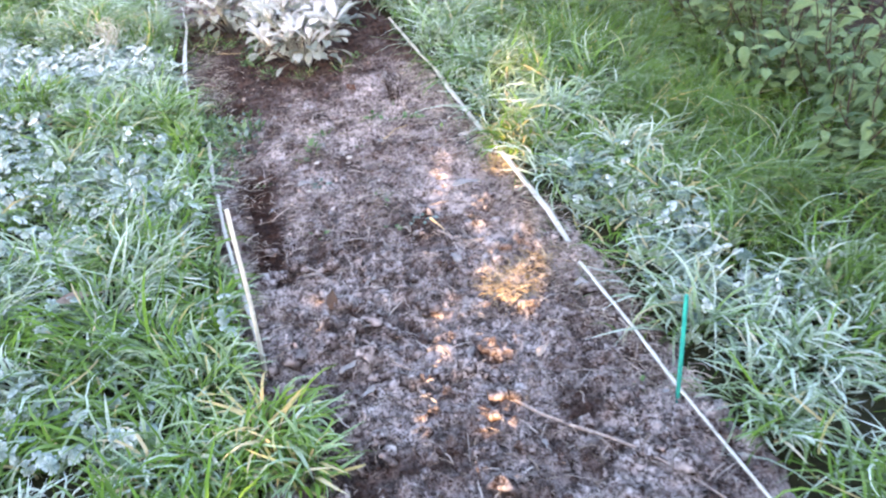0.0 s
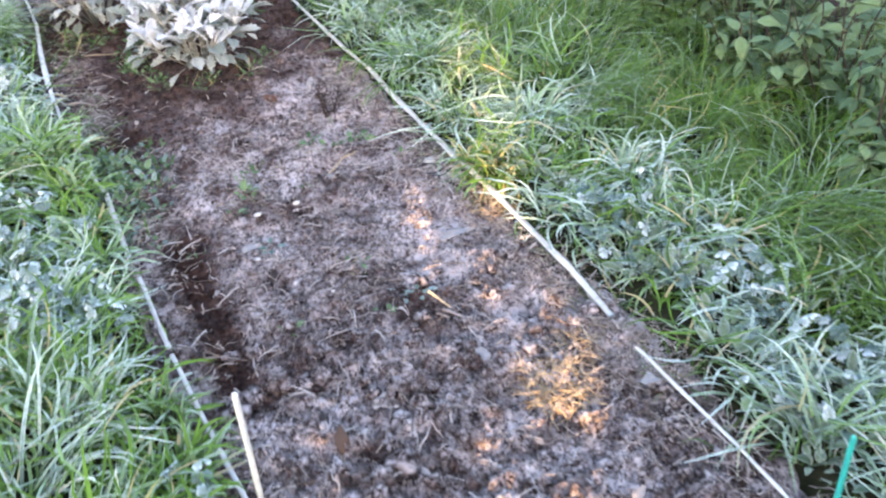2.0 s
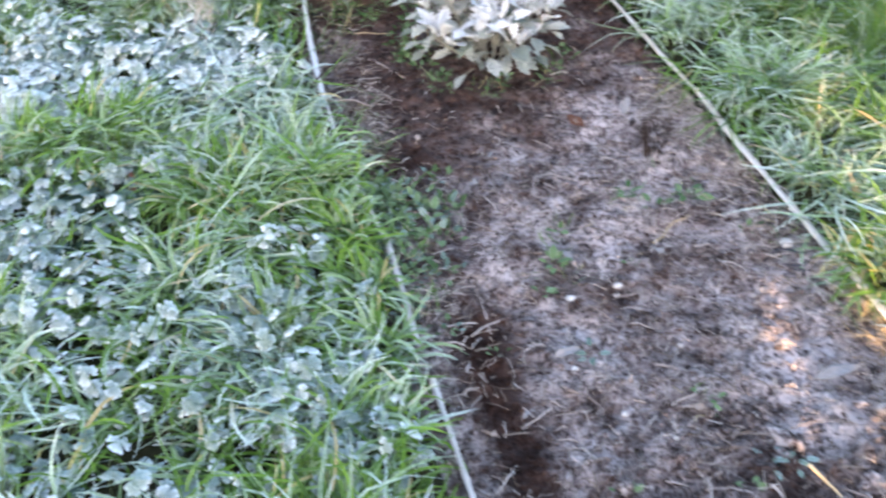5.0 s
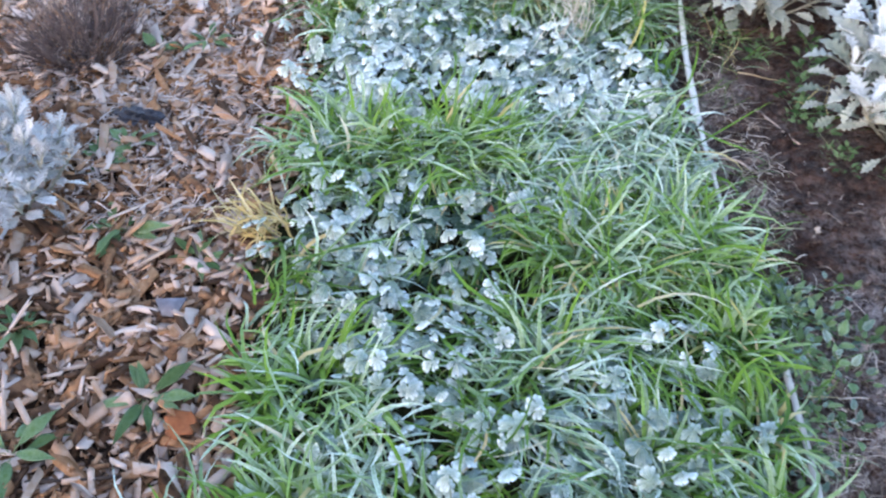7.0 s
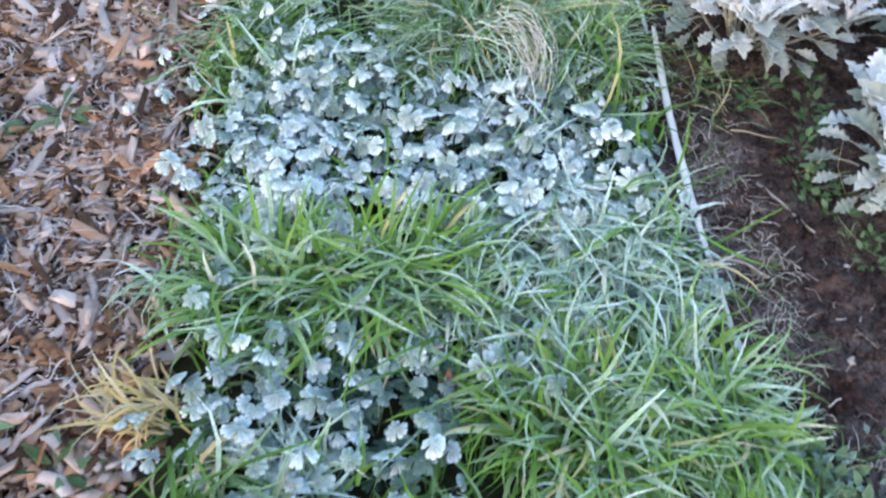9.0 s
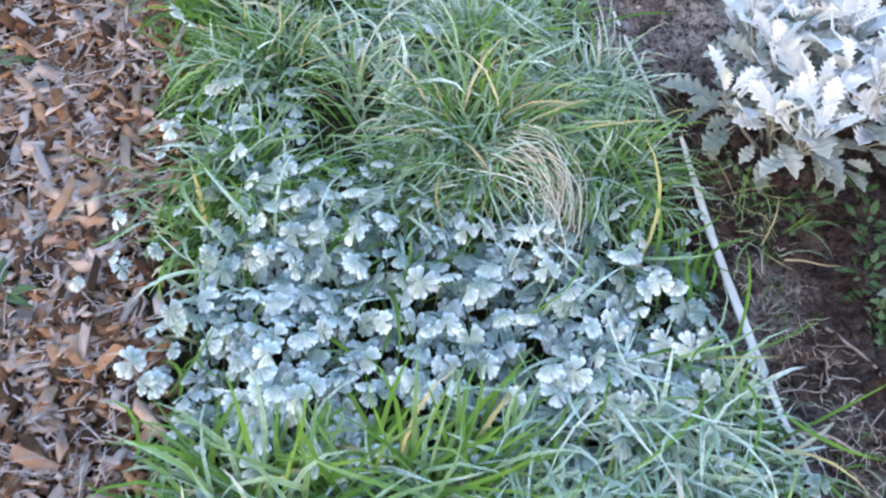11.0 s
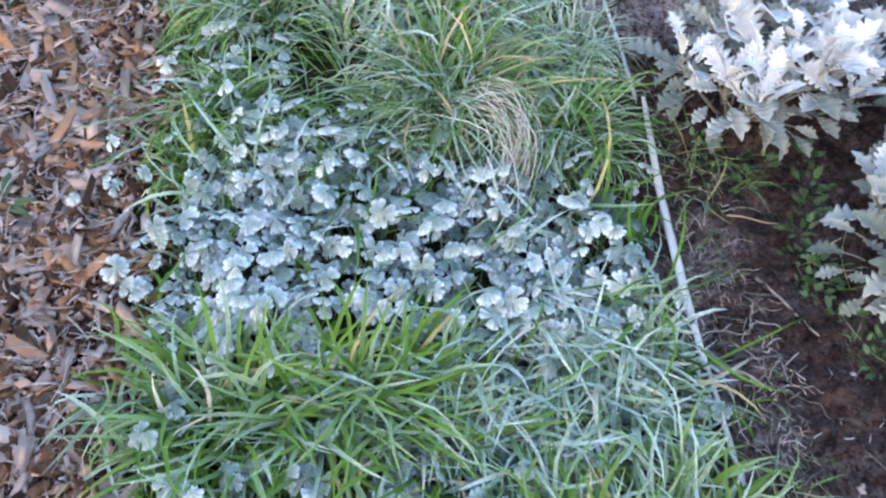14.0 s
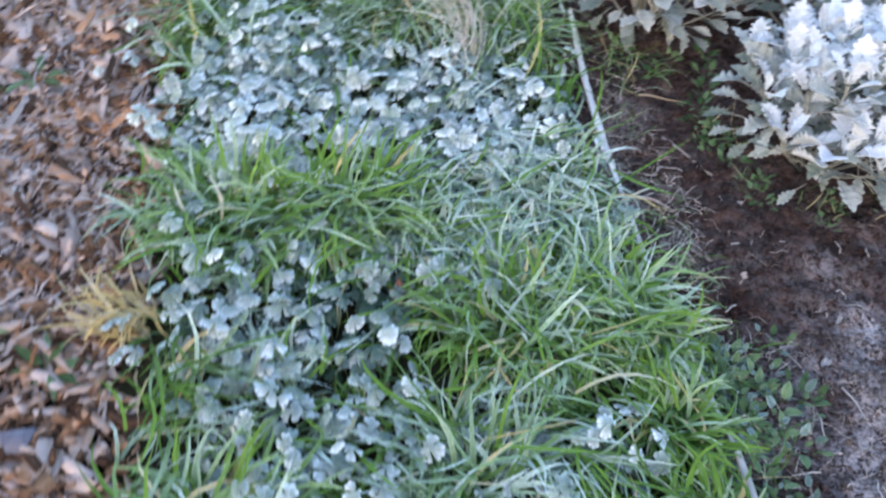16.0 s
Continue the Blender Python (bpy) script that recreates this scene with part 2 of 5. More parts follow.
MAPLE_LEAF = plain_material("orange_brown_leaf", [(0.2, (0.22, 0.07, 0.03)), (0.8, (0.38, 0.14, 0.06))], 70, 0.7, 0.4, 0.001)
PEBBLE = plain_material("pale_pebble", [(0.3, (0.52, 0.50, 0.47)), (0.7, (0.74, 0.73, 0.70))], 60, 0.7, 0.3, 0.001)
CHARRED = plain_material("dark_crumpled_film", [(0.3, (0.012, 0.014, 0.025)), (0.6, (0.03, 0.035, 0.055)), (0.8, (0.12, 0.13, 0.17))], 45, 0.45, 0.5, 0.003)
SLATE = plain_material("slate_shard", [(0.3, (0.10, 0.10, 0.13)), (0.7, (0.22, 0.22, 0.27))], 60, 0.6, 0.3, 0.001)
STEM_SILVER = plain_material("felted_stem", [(0.3, (0.24, 0.25, 0.21)), (0.7, (0.42, 0.43, 0.39))], 60, 0.85)
STEM_GREEN = plain_material("green_stalk", [(0.3, (0.10, 0.15, 0.06)), (0.7, (0.24, 0.30, 0.16))], 60, 0.7)
SHADE_HEDGE_CORE = plain_material("shade_hedge_core", [(0.3, (0.02, 0.03, 0.012)), (0.7, (0.05, 0.06, 0.03))], 30, 0.95)
FELT = plain_material("dark_brown_ground", [(0.3, (0.020, 0.014, 0.011)), (0.7, (0.05, 0.035, 0.028))], 90, 0.95, 0.8, 0.004)


# ---------------------------------------------------------------- mesh helpers
def raw_mesh(name, verts, polys, mats, attrs=None, slots=None, smooth=True):
    """polys: list of index arrays (n x k); attrs: name -> value per vertex."""
    me = bpy.data.meshes.new(name)
    verts = np.asarray(verts, dtype=np.float32)
    polys = [np.asarray(p, dtype=np.int32) for p in polys if len(p)]
    me.vertices.add(len(verts))
    me.vertices.foreach_set("co", verts.ravel())
    loops = np.concatenate([p.ravel() for p in polys])
    sizes = np.concatenate([np.full(len(p), p.shape[1], dtype=np.int32) for p in polys])
    starts = np.concatenate(([0], np.cumsum(sizes)[:-1])).astype(np.int32)
    me.loops.add(len(loops))
    me.loops.foreach_set("vertex_index", loops)
    me.polygons.add(len(sizes))
    me.polygons.foreach_set("loop_start", starts)
    me.polygons.foreach_set("loop_total", sizes)
    if slots is not None:
        me.polygons.foreach_set("material_index", np.asarray(slots, dtype=np.int32))
    for k, v in (attrs or {}).items():
        me.attributes.new(k, "FLOAT", "POINT").data.foreach_set("value", np.asarray(v, dtype=np.float32))
    for m in mats if isinstance(mats, (list, tuple)) else [mats]:
        me.materials.append(m)
    me.update(calc_edges=True)
    me.validate()
    if smooth:
        me.polygons.foreach_set("use_smooth", np.ones(len(me.polygons), dtype=bool))
    return me


def child(name, mesh, parent, m=None, label=""):
    ob = new(name, mesh)
    ob.parent = parent
    if m is not None:
        ob.matrix_basis = m
    return tagged(ob, label)


def thing(name, label, category, where=(0, 0, 0), group="", kind="", mesh=None):
    ob = new(name, mesh)
    ob.location = where
    return tagged(ob, label, category, group, kind)


def blades(roots, heading, length, width, lean, bend, frost, dry, k=5, kink=None):
    """Grass blades as curved tapered strips, one row each in the arrays. Returns verts, quads, tris, attrs."""
    n = len(roots)
    s = np.linspace(0, 1, k + 1)
    ang = lean[:, None] + bend[:, None] * s[None, :] ** 1.4
    step = length[:, None] / k
    mid = 0.5 * (ang[:, 1:] + ang[:, :-1])
    out = np.concatenate([np.zeros((n, 1)), np.cumsum(np.sin(mid) * step, 1)], 1)
    up = np.concatenate([np.zeros((n, 1)), np.cumsum(np.cos(mid) * step, 1)], 1)
    swerve = (np.random.rand(n) - 0.5)[:, None] * 1.7 * s[None, :] ** 1.3
    hx, hy = np.cos(heading[:, None] + swerve), np.sin(heading[:, None] + swerve)
    px, py, pz = roots[:, 0, None] + hx * out, roots[:, 1, None] + hy * out, roots[:, 2, None] + up
    w = width[:, None] * (0.6 + 0.4 * np.sin(np.pi * (0.15 + 0.7 * s)))[None, :] * (1 - s[None, :] ** 3.5) * 0.5
    twist = ((np.random.rand(n) - 0.5) * 1.6)[:, None] * s[None, :]
    sx, sy, sz = -hy * np.cos(twist), hx * np.cos(twist), np.sin(twist)
    left = np.stack([px - sx * w, py - sy * w, pz - sz * w], -1)[:, :k]
    right = np.stack([px + sx * w, py + sy * w, pz + sz * w], -1)[:, :k]
    nx, nz = np.cos(ang) * -1, np.sin(ang)
    rib = np.stack([px - hx * nx * w * -0.45, py - hy * nx * w * -0.45, pz - nz * w * 0.45], -1)[:, :k]
    tip = np.stack([px, py, pz], -1)[:, k:]
    verts = np.concatenate([left, rib, right, tip], 1).reshape(-1, 3)
    m = 3 * k + 1
    base = (np.arange(n) * m)[:, None, None]
    q = np.array([[i + o, i + o + k, i + o + k + 1, i + o + 1] for o in (0, k) for i in range(k - 1)])[None]
    tr = np.array([[k - 1, 2 * k - 1, 3 * k], [2 * k - 1, 3 * k - 1, 3 * k]])[None]
    along = np.tile(np.concatenate([s[:k], s[:k], s[:k], [1.0]]), n)
    edge = np.tile(np.concatenate([np.ones(k), np.zeros(k), np.ones(k), [1.0]]), n)
    return verts, (base + q).reshape(-1, 4), (base + tr).reshape(-1, 3), {"along": along, "edge": edge, "frost": np.repeat(frost, m), "dry": np.repeat(dry, m)}


def blade_mesh(name, mat, *arrays, k=5):
    v, q, t, a = blades(*arrays, k=k)
    v[:, 2] = np.maximum(v[:, 2], 0.004)
    return raw_mesh(name, v, [q, t], mat, a)


def tube(points, radii, sides=6):
    """A bent tapered stick through the points: verts and quads."""
    pts = [Vector(p) for p in points]
    verts, faces = [], []
    for i, p in enumerate(pts):
        d = (pts[min(i + 1, len(pts) - 1)] - pts[max(i - 1, 0)]).normalized()
        a = d.orthogonal().normalized()
        b = d.cross(a)
        for j in range(sides):
            c = 2 * math.pi * j / sides
            verts.append(p + (a * math.cos(c) + b * math.sin(c)) * radii[i])
    for i in range(len(pts) - 1):
        for j in range(sides):
            j2 = (j + 1) % sides
            faces.append([i * sides + j, i * sides + j2, (i + 1) * sides + j2, (i + 1) * sides + j])
    n = len(verts)
    verts += [pts[0], pts[-1]]
    caps = []
    for j in range(sides):
        j2 = (j + 1) % sides
        caps += [[n, j2, j], [n + 1, (len(pts) - 1) * sides + j, (len(pts) - 1) * sides + j2]]
    return [tuple(v) for v in verts], faces, caps


def tube_mesh(name, points, radii, mat, sides=6):
    v, f, c = tube(points, radii, sides)
    return raw_mesh(name, v, [np.array(f), np.array(c)], mat)


def many_tubes(name, list_of, mat, sides=4):
    V, F, C, o = [], [], [], 0
    for pts, rad in list_of:
        v, f, c = tube(pts, rad, sides)
        V += v
        F += [[i + o for i in q] for q in f]
        C += [[i + o for i in q] for q in c]
        o += len(v)
    return raw_mesh(name, V, [np.array(F), np.array(C)], mat)


def wavy(a, b, sag=0.0, wander=0.01, n=7, rng=random):
    """Points of a slightly crooked stick from a to b."""
    a, b = Vector(a), Vector(b)
    side = (b - a).cross(Vector((0, 0, 1))).normalized()
    ph = rng.uniform(0, 6)
    return [tuple(a.lerp(b, i / n) + side * wander * math.sin(ph + 2.7 * i / n * 2) * math.sin(math.pi * i / n) + Vector((0, 0, sag * math.sin(math.pi * i / n)))) for i in range(n + 1)]


def outline_leaf(name, half_width, length, mat, rows=16, cols=3, curl=0.25, fold=0.2, wave=0.0, stalk=0.0, droop=0.3, stalk_r=0.0012, stalk_mat=None, seed=0, thick=0.0008):
    """A leaf along +y from the origin: half_width(s) gives its outline, s from 0 to 1. Bent down to its tip, folded along the midrib, with thickness and a stalk."""
    rng = random.Random(seed)
    verts, edge = [], []
    s_all = np.linspace(0, 1, rows + 1)
    for s in s_all:
        hw = max(half_width(s), 0.0004)
        for c in range(-cols, cols + 1):
            u = c / cols
            x = hw * u
            y = stalk + length * s
            z = fold * abs(x) - curl * length * s * s + wave * math.sin(9 * s + 2 * u + seed) * abs(u) + droop * 0.05 * length * s
            verts.append((x, y, z))
            edge.append(abs(u) ** 2 if 0 < s < 1 else 1.0)
    w = 2 * cols + 1
    n = len(verts)
    top = [[r * w + c, r * w + c + 1, (r + 1) * w + c + 1, (r + 1) * w + c] for r in range(rows) for c in range(w - 1)]
    verts += [(x, y, z - thick) for x, y, z in verts[:n]]
    edge += edge[:n]
    bottom = [[i + n for i in reversed(q)] for q in top]
    rim = [[r * w, (r + 1) * w, (r + 1) * w + n, r * w + n] for r in range(rows)] + [[r * w + w - 1, r * w + w - 1 + n, (r + 1) * w + w - 1 + n, (r + 1) * w + w - 1] for r in range(rows)]
    quads = top + bottom + rim
    slots = [0] * len(quads)
    mats = [mat]
    caps = np.zeros((0, 3), dtype=np.int32)
    if stalk > 0:
        v, f, cp = tube([(0, 0, -0.004 * stalk / 0.03), (0, stalk * 0.5, 0.002), (0, stalk + length * 0.15, -0.001)], [stalk_r * 1.3, stalk_r, stalk_r * 0.5], 4)
        o = len(verts)
        verts += v
        edge += [0.3] * len(v)
        quads += [[i + o for i in q] for q in f]
        slots += [1] * len(f)
        caps = np.array(cp) + o
        slots += [1] * len(caps)
        mats.append(stalk_mat or mat)
    return raw_mesh(name, verts, [np.array(quads), caps], mats, {"edge": edge}, slots)


def lobed(base, lobes, depth):
    """Outline of a pinnately lobed leaf."""
    def f(s):
        env = base * math.sin(math.pi * min(1.0, s * 0.93 + 0.07) ** 0.8) ** 0.75
        tooth = abs(math.sin(math.pi * lobes * s + 0.4)) ** 0.6
        return env * (1 - depth + depth * tooth)
    return f


def oval(base, sharp=1.0):
    return lambda s: base * (math.sin(math.pi * min(1.0, 0.04 + 0.96 * s) ** 0.85) ** sharp)


def turned(at, azimuth, pitch, roll=0.0, size=1.0):
    """A leaf's pose: it points along azimuth (radians from +x), raised by pitch (radians)."""
    return Matrix.Translation(at) @ Matrix.Rotation(azimuth - math.pi / 2, 4, "Z") @ Matrix.Rotation(pitch, 4, "X") @ Matrix.Rotation(roll, 4, "Y") @ Matrix.Scale(size, 4)


def fbm(x, y, scale, octaves=4, z=0.0):
    return noise.fractal(Vector((x * scale, y * scale, z)), 1.0, 2.0, octaves)


def sheet(name, xs, ys, height, mat, label, category, attrs=None):
    v = [(x, y, height(x, y)) for y in ys for x in xs]
    w = len(xs)
    i = np.arange(w - 1)[None, :] + (np.arange(len(ys) - 1) * w)[:, None]
    q = np.stack([i, i + 1, i + w + 1, i + w], -1).reshape(-1, 4)
    a = {k: [f(p[0], p[1]) for p in v] for k, f in (attrs or {}).items()}
    ob = new(name, raw_mesh(name, v, [q], mat, a))
    return tagged(ob, label, category, kind="structure")


def smooth(a, b, x):
    t = min(1.0, max(0.0, (x - a) / (b - a)))
    return t * t * (3 - 2 * t)


# ---------------------------------------------------------------- ground
X_LATH_L, X_LATH_R, X_MULCH = 0.16, 1.05, -0.80


def step_range(a, b, s):
    return [a + (b - a) * i / round((b - a) / s) for i in range(round((b - a) / s) + 1)]


def furrow(x, y):
    """1 along the trodden furrow inside the edging, 0 elsewhere."""
    run = smooth(1.95, 2.15, y) * smooth(2.85, 2.65, y) + 0.6 * smooth(0.9, 1.3, y) * smooth(1.75, 1.6, y)
    return run * math.exp(-((x - 0.285 - 0.02 * math.sin(4 * y) - 0.12 * (y - 2.4) * (y > 2)) / 0.072) ** 2)


def soil_height(x, y):
    near = smooth(2.45, 1.9, y)
    ridge = 1 - abs(fbm(x, y, 13, 3, 11.0)) * 2.2
    h = 0.010 * fbm(x, y, 4) + 0.012 * fbm(x, y, 9, 2, 5.0) + (0.012 + 0.016 * near) * fbm(x, y, 17, 4, 3.0) + (0.010 + 0.005 * near) * abs(fbm(x, y, 42, 3, 7.0)) + 0.004 * fbm(x, y, 95, 2, 2.0)
    h += 0.014 * near * max(0.0, ridge - 0.35)
    h -= 0.032 * furrow(x, y)
    h -= 0.05 * math.exp(-((x - 1.12) ** 2 + (y - 1.91) ** 2) / 0.0012)
    rim = smooth(0.2, 0.12, x) + smooth(1.06, 1.14, x)
    return h * (1 - 0.6 * min(1, rim)) - 0.02 * min(1, rim)


def soil_frost(x, y):
    f = smooth(3.42, 2.98, y - 0.26 * smooth(0.62, 0.85, x) + 0.22 * fbm(x, y, 6, 3)) + 0.8 * smooth(4.3, 4.6, y)
    f += 0.30 * smooth(0.36, 0.22, x) * smooth(3.25, 3.4, y) * smooth(3.95, 3.75, y) + 0.14
    bare = 0.38 * smooth(0.05, 0.30, fbm(x, y, 5, 3, 21.0)) * smooth(3.0, 2.7, y)
    f *= 1 - 0.75 * smooth(0.44, 0.28, x) * smooth(2.72, 2.85, y) * smooth(3.35, 3.2, y)
    return max(0.05, min(1.0, f)) * (1 + 0.35 * smooth(2.6, 2.1, y)) * (1 - 0.95 * min(1.0, 1.15 * furrow(x, y))) * (0.82 + 0.6 * fbm(x, y, 3, 2, 9.0) - bare) * (1 - 0.2 * smooth(1.75, 1.4, y))


def lawn_height(x, y):
    return 0.018 + 0.012 * fbm(x, y, 5)


far = [-90, -40, -15, -6, -4, -3, -2.4, -2.1, -1.8, -1.2, -0.6, 0, 0.35, 0.65, 1, 1.5, 2, 2.5, 3, 3.6, 4.0, 4.4, 5, 5.3, 5.6, 6, 6.5, 8, 15, 40, 90]
sheet("ground", far, far, lambda x, y: -0.09 if (-0.7 < x < 2.6 and 0.7 < y < 5.6) or (-1.9 < x < 0 and 2.3 < y < 5.2) else 0.0, FIELD, "flat winter meadow ground reaching the horizon", "ground")
bed = sheet("soil_bed", step_range(0.08, 1.14, 0.007), step_range(0.5, 6.0, 0.0085), soil_height, SOIL, "freshly dug brown garden soil with frost on its crumbs", "soil", {"frost": soil_frost})
sheet("lawn_left", step_range(-0.79, 0.135, 0.05), step_range(0.65, 5.65, 0.05), lambda x, y: lawn_height(x, y) - 0.03 * smooth(0.08, 0.14, x), LAWN_EARTH, "dark turf earth under the frosted grass strip", "lawn")
sheet("lawn_right", step_range(1.085, 2.72, 0.06), step_range(0.38, 5.85, 0.06), lambda x, y: lawn_height(x, y) - 0.03 * smooth(1.14, 1.08, x), LAWN_EARTH, "dark turf earth under the long grass", "lawn")
mulch = sheet("mulch_path", step_range(-2.15, -0.77, 0.03), step_range(2.2, 5.35, 0.03), lambda x, y: 0.004 + 0.010 * fbm(x, y, 9), MULCH_EARTH, "path of brown bark and wood chip mulch", "mulch")


# ---------------------------------------------------------------- unseen hedge added behind the camera to shade the plot, with gaps placed to let the low sun onto chosen spots
SHADE_HEDGE_Y = -1.6
# where the sun reaches the plot: x, y, half width, half length, height of what it strikes
LIT = [(0.83, 1.79, 0.095, 0.17, 0.02), (0.65, 1.78, 0.036, 0.10, 0), (0.59, 1.62, 0.034, 0.09, 0), (0.69, 1.50, 0.045, 0.14, 0), (0.94, 1.93, 0.055, 0.14, 0.01), (0.99, 2.08, 0.040, 0.14, 0), (1.045, 2.37, 0.065, 0.13, 0.03),
       (1.12, 2.50, 0.08, 0.2, 0.06), (1.19, 2.66, 0.12, 0.40, 0.14), (0.89, 2.55, 0.032, 0.11, 0), (0.83, 2.38, 0.028, 0.10, 0), (0.93, 2.28, 0.030, 0.11, 0), (0.17, 1.46, 0.06, 0.14, 0.07)]
GAPS = []
for x, y, rx, ry, z in LIT:
    d = (y - SHADE_HEDGE_Y) / -TO_SUN.y
    GAPS.append((x + TO_SUN.x * d, z + TO_SUN.z * d, rx, ry * TO_SUN.z / -TO_SUN.y))


def in_gap(x, z, grow=0.0):
    return any(((x - a) / (w + grow)) ** 2 + ((z - b) / (h + grow)) ** 2 < 1 for a, b, w, h in GAPS)


hx = step_range(-6.0, -3.0, 0.1)[:-1] + step_range(-3.0, -2.5, 0.012)[:-1] + step_range(-2.5, -1.4, 0.1)[:-1] + step_range(-1.4, -0.2, 0.010)[:-1] + step_range(-0.2, 5.0, 0.1)
hz = step_range(-0.1, 0.4, 0.1)[:-1] + step_range(0.4, 0.9, 0.0065)[:-1] + step_range(0.9, 1.5, 0.1)
hv, hq = [], []
for side in (0.0, 0.03):
    hv += [(x, SHADE_HEDGE_Y - side, z) for z in hz for x in hx]
w = len(hx)
for k in range(len(hz) - 1):
    for i in range(w - 1):
        if not in_gap(0.5 * (hx[i] + hx[i + 1]), 0.5 * (hz[k] + hz[k + 1])):
            a = k * w + i
            hq.append([a, a + 1, a + w + 1, a + w])
hedge = thing("hedge", "unseen dark green hedge added for shade, gaps shape sun patches", "hedge", mesh=None)
child("twig_core", raw_mesh("twig_core", hv[: len(hz) * w], [np.array(hq)], SHADE_HEDGE_CORE), hedge)
rng = np.random.default_rng(5)
lv, lf = [], []
for i in range(5000):
    x, z = rng.uniform(-6, 5), rng.uniform(0, 1.5)
    if in_gap(x, z, 0.03):
        continue
    d, a, s = rng.uniform(0.01, 0.12), rng.uniform(0, 6.3), 0.035
    o = len(lv)
    cx, cz = math.cos(a) * s, math.sin(a) * s
    lv += [(x - cx, SHADE_HEDGE_Y + d, z - cz), (x - cz * 0.5, SHADE_HEDGE_Y + d + 0.02, z + cx * 0.5), (x + cx, SHADE_HEDGE_Y + d, z + cz), (x + cz * 0.5, SHADE_HEDGE_Y + d + 0.02, z - cx * 0.5)]
    lf.append([o, o + 1, o + 2, o + 3])
child("leaves", raw_mesh("leaves", lv, [np.array(lf)], SHRUB, {"edge": np.zeros(len(lv))}), hedge)


# ---------------------------------------------------------------- grass
def field_noise(x, y, scale, z=0.0):
    return np.array([fbm(a, b, scale, 3, z) for a, b in zip(x, y)])


def meadow(name, label, n, x0, x1, y0, y1, mat, length, width, frost_of, dry=0.06, seed=1, lean=(0.25, 1.15), keep=None, comb=(0.0, 10.0, 0.7)):
    np.random.seed(seed)
    x, y = np.random.uniform(x0, x1, n), np.random.uniform(y0, y1, n)
    if keep is not None:
        ok = keep(x, y)
        x, y = x[ok], y[ok]
        n = len(x)
    flow = field_noise(x, y, 2.6, seed)
    heading = comb[0] + flow * comb[1] + np.random.randn(n) * comb[2]
    tall = np.clip(1 + 0.9 * field_noise(x, y, 4.0, seed + 5), 0.45, 1.6)
    frost = np.clip(frost_of(x, y) + np.random.randn(n) * 0.30, 0, 1)
    dr = (np.random.rand(n) < dry) * np.random.uniform(0.5, 1.0, n)
    lying = np.random.rand(n) < 0.42
    roots = np.stack([x, y, np.where(lying, np.random.uniform(0.02, 0.075, n) * tall, 0.008)], 1)
    start = np.where(lying, np.random.uniform(0.75, 1.35, n), np.random.uniform(*lean, n))
    curve = np.where(lying, np.random.uniform(0.1, 1.2, n), np.random.uniform(0.9, 3.0, n))
    me = blade_mesh(name, mat, roots, heading, np.random.uniform(*length, n) * tall, np.random.uniform(*width, n), start, curve, frost, dr)
    return thing(name, label, "grass", kind="stuff", mesh=me)


def edge_wobble(y, a, z):
    return np.array([a * fbm(0, v, 5, 2, z) for v in y])


BAND = (3.54, 3.90)


def left_frost(x, y):
    return 0.22 + 1.9 * field_noise(x, y, 4.5, 2.0) + 0.22 * np.exp(-((y - 3.7) / 0.35) ** 2) - 0.10 * smooth_np(2.6, 2.2, y) - 0.38 * smooth_np(2.45, 2.2, y) * smooth_np(-0.3, -0.1, x)


def smooth_np(a, b, x):
    t = np.clip((x - a) / (b - a), 0, 1)
    return t * t * (3 - 2 * t)


def left_keep(x, y):
    thin = np.where((y > BAND[0]) & (y < BAND[1]), 0.35, 1.0) * np.where((y > BAND[1]) & (y < 4.06) & (x < -0.36), 0.4, 1.0)
    hollow = ((((x + 0.46) / 0.10) ** 2 + ((y - 3.21) / 0.09) ** 2 > 1) | (np.random.rand(len(x)) < 0.3)) & ((((x + 0.37) / 0.13) ** 2 + ((y - 3.30) / 0.12) ** 2 > 1) | (np.random.rand(len(x)) < 0.35))
    clumps = np.random.rand(len(x)) < 0.72 + 1.6 * field_noise(x, y, 8.0, 3.3)
    return clumps & hollow & (x < 0.105 + 0.02 * np.exp(-((y - 3.05) / 0.22) ** 2) + edge_wobble(y, 0.06, 1.0)) & (x > X_MULCH + 0.02 + edge_wobble(y, 0.09, 2.0)) & (np.random.rand(len(x)) < thin)


def right_frost(x, y):
    # frost cut round two tufts so their sun glow shows in the grass colour
    lit = np.clip(np.exp(-((x - 1.16) ** 2 + (y - 2.54) ** 2) / 0.015) + np.exp(-((x - 1.32) ** 2 + (y - 2.38) ** 2) / 0.006), 0, 1)
    return (0.30 * smooth_np(1.65, 1.30, x + 0.25 * field_noise(x, y, 3.0, 4.0)) + 0.10 + 1.2 * field_noise(x, y, 5.0, 6.0)) * (1 - 0.95 * lit)


meadow("grass_strip_left", "matted strip of long green grass whitened by frost", 31000, -0.86, 0.19, 0.7, 5.6, GRASS, (0.06, 0.18), (0.0038, 0.0086), left_frost, 0.05, 11, keep=left_keep)
meadow("grass_strip_right", "frosted long grass lying over along the soil bed", 19000, 1.03, 1.62, 0.4, 5.8, GRASS, (0.06, 0.18), (0.0038, 0.008), right_frost, 0.06, 12, keep=lambda x, y: (np.random.rand(len(x)) < 0.8 + 1.5 * field_noise(x, y, 8.0, 3.9) - 0.5 * (x < 1.38) * (y < 2.05) * (y > 1.25)) & (x > 1.105 + edge_wobble(y, 0.05, 3.0)) & ((x - 1.12) ** 2 + (y - 1.905) ** 2 > 0.0016))
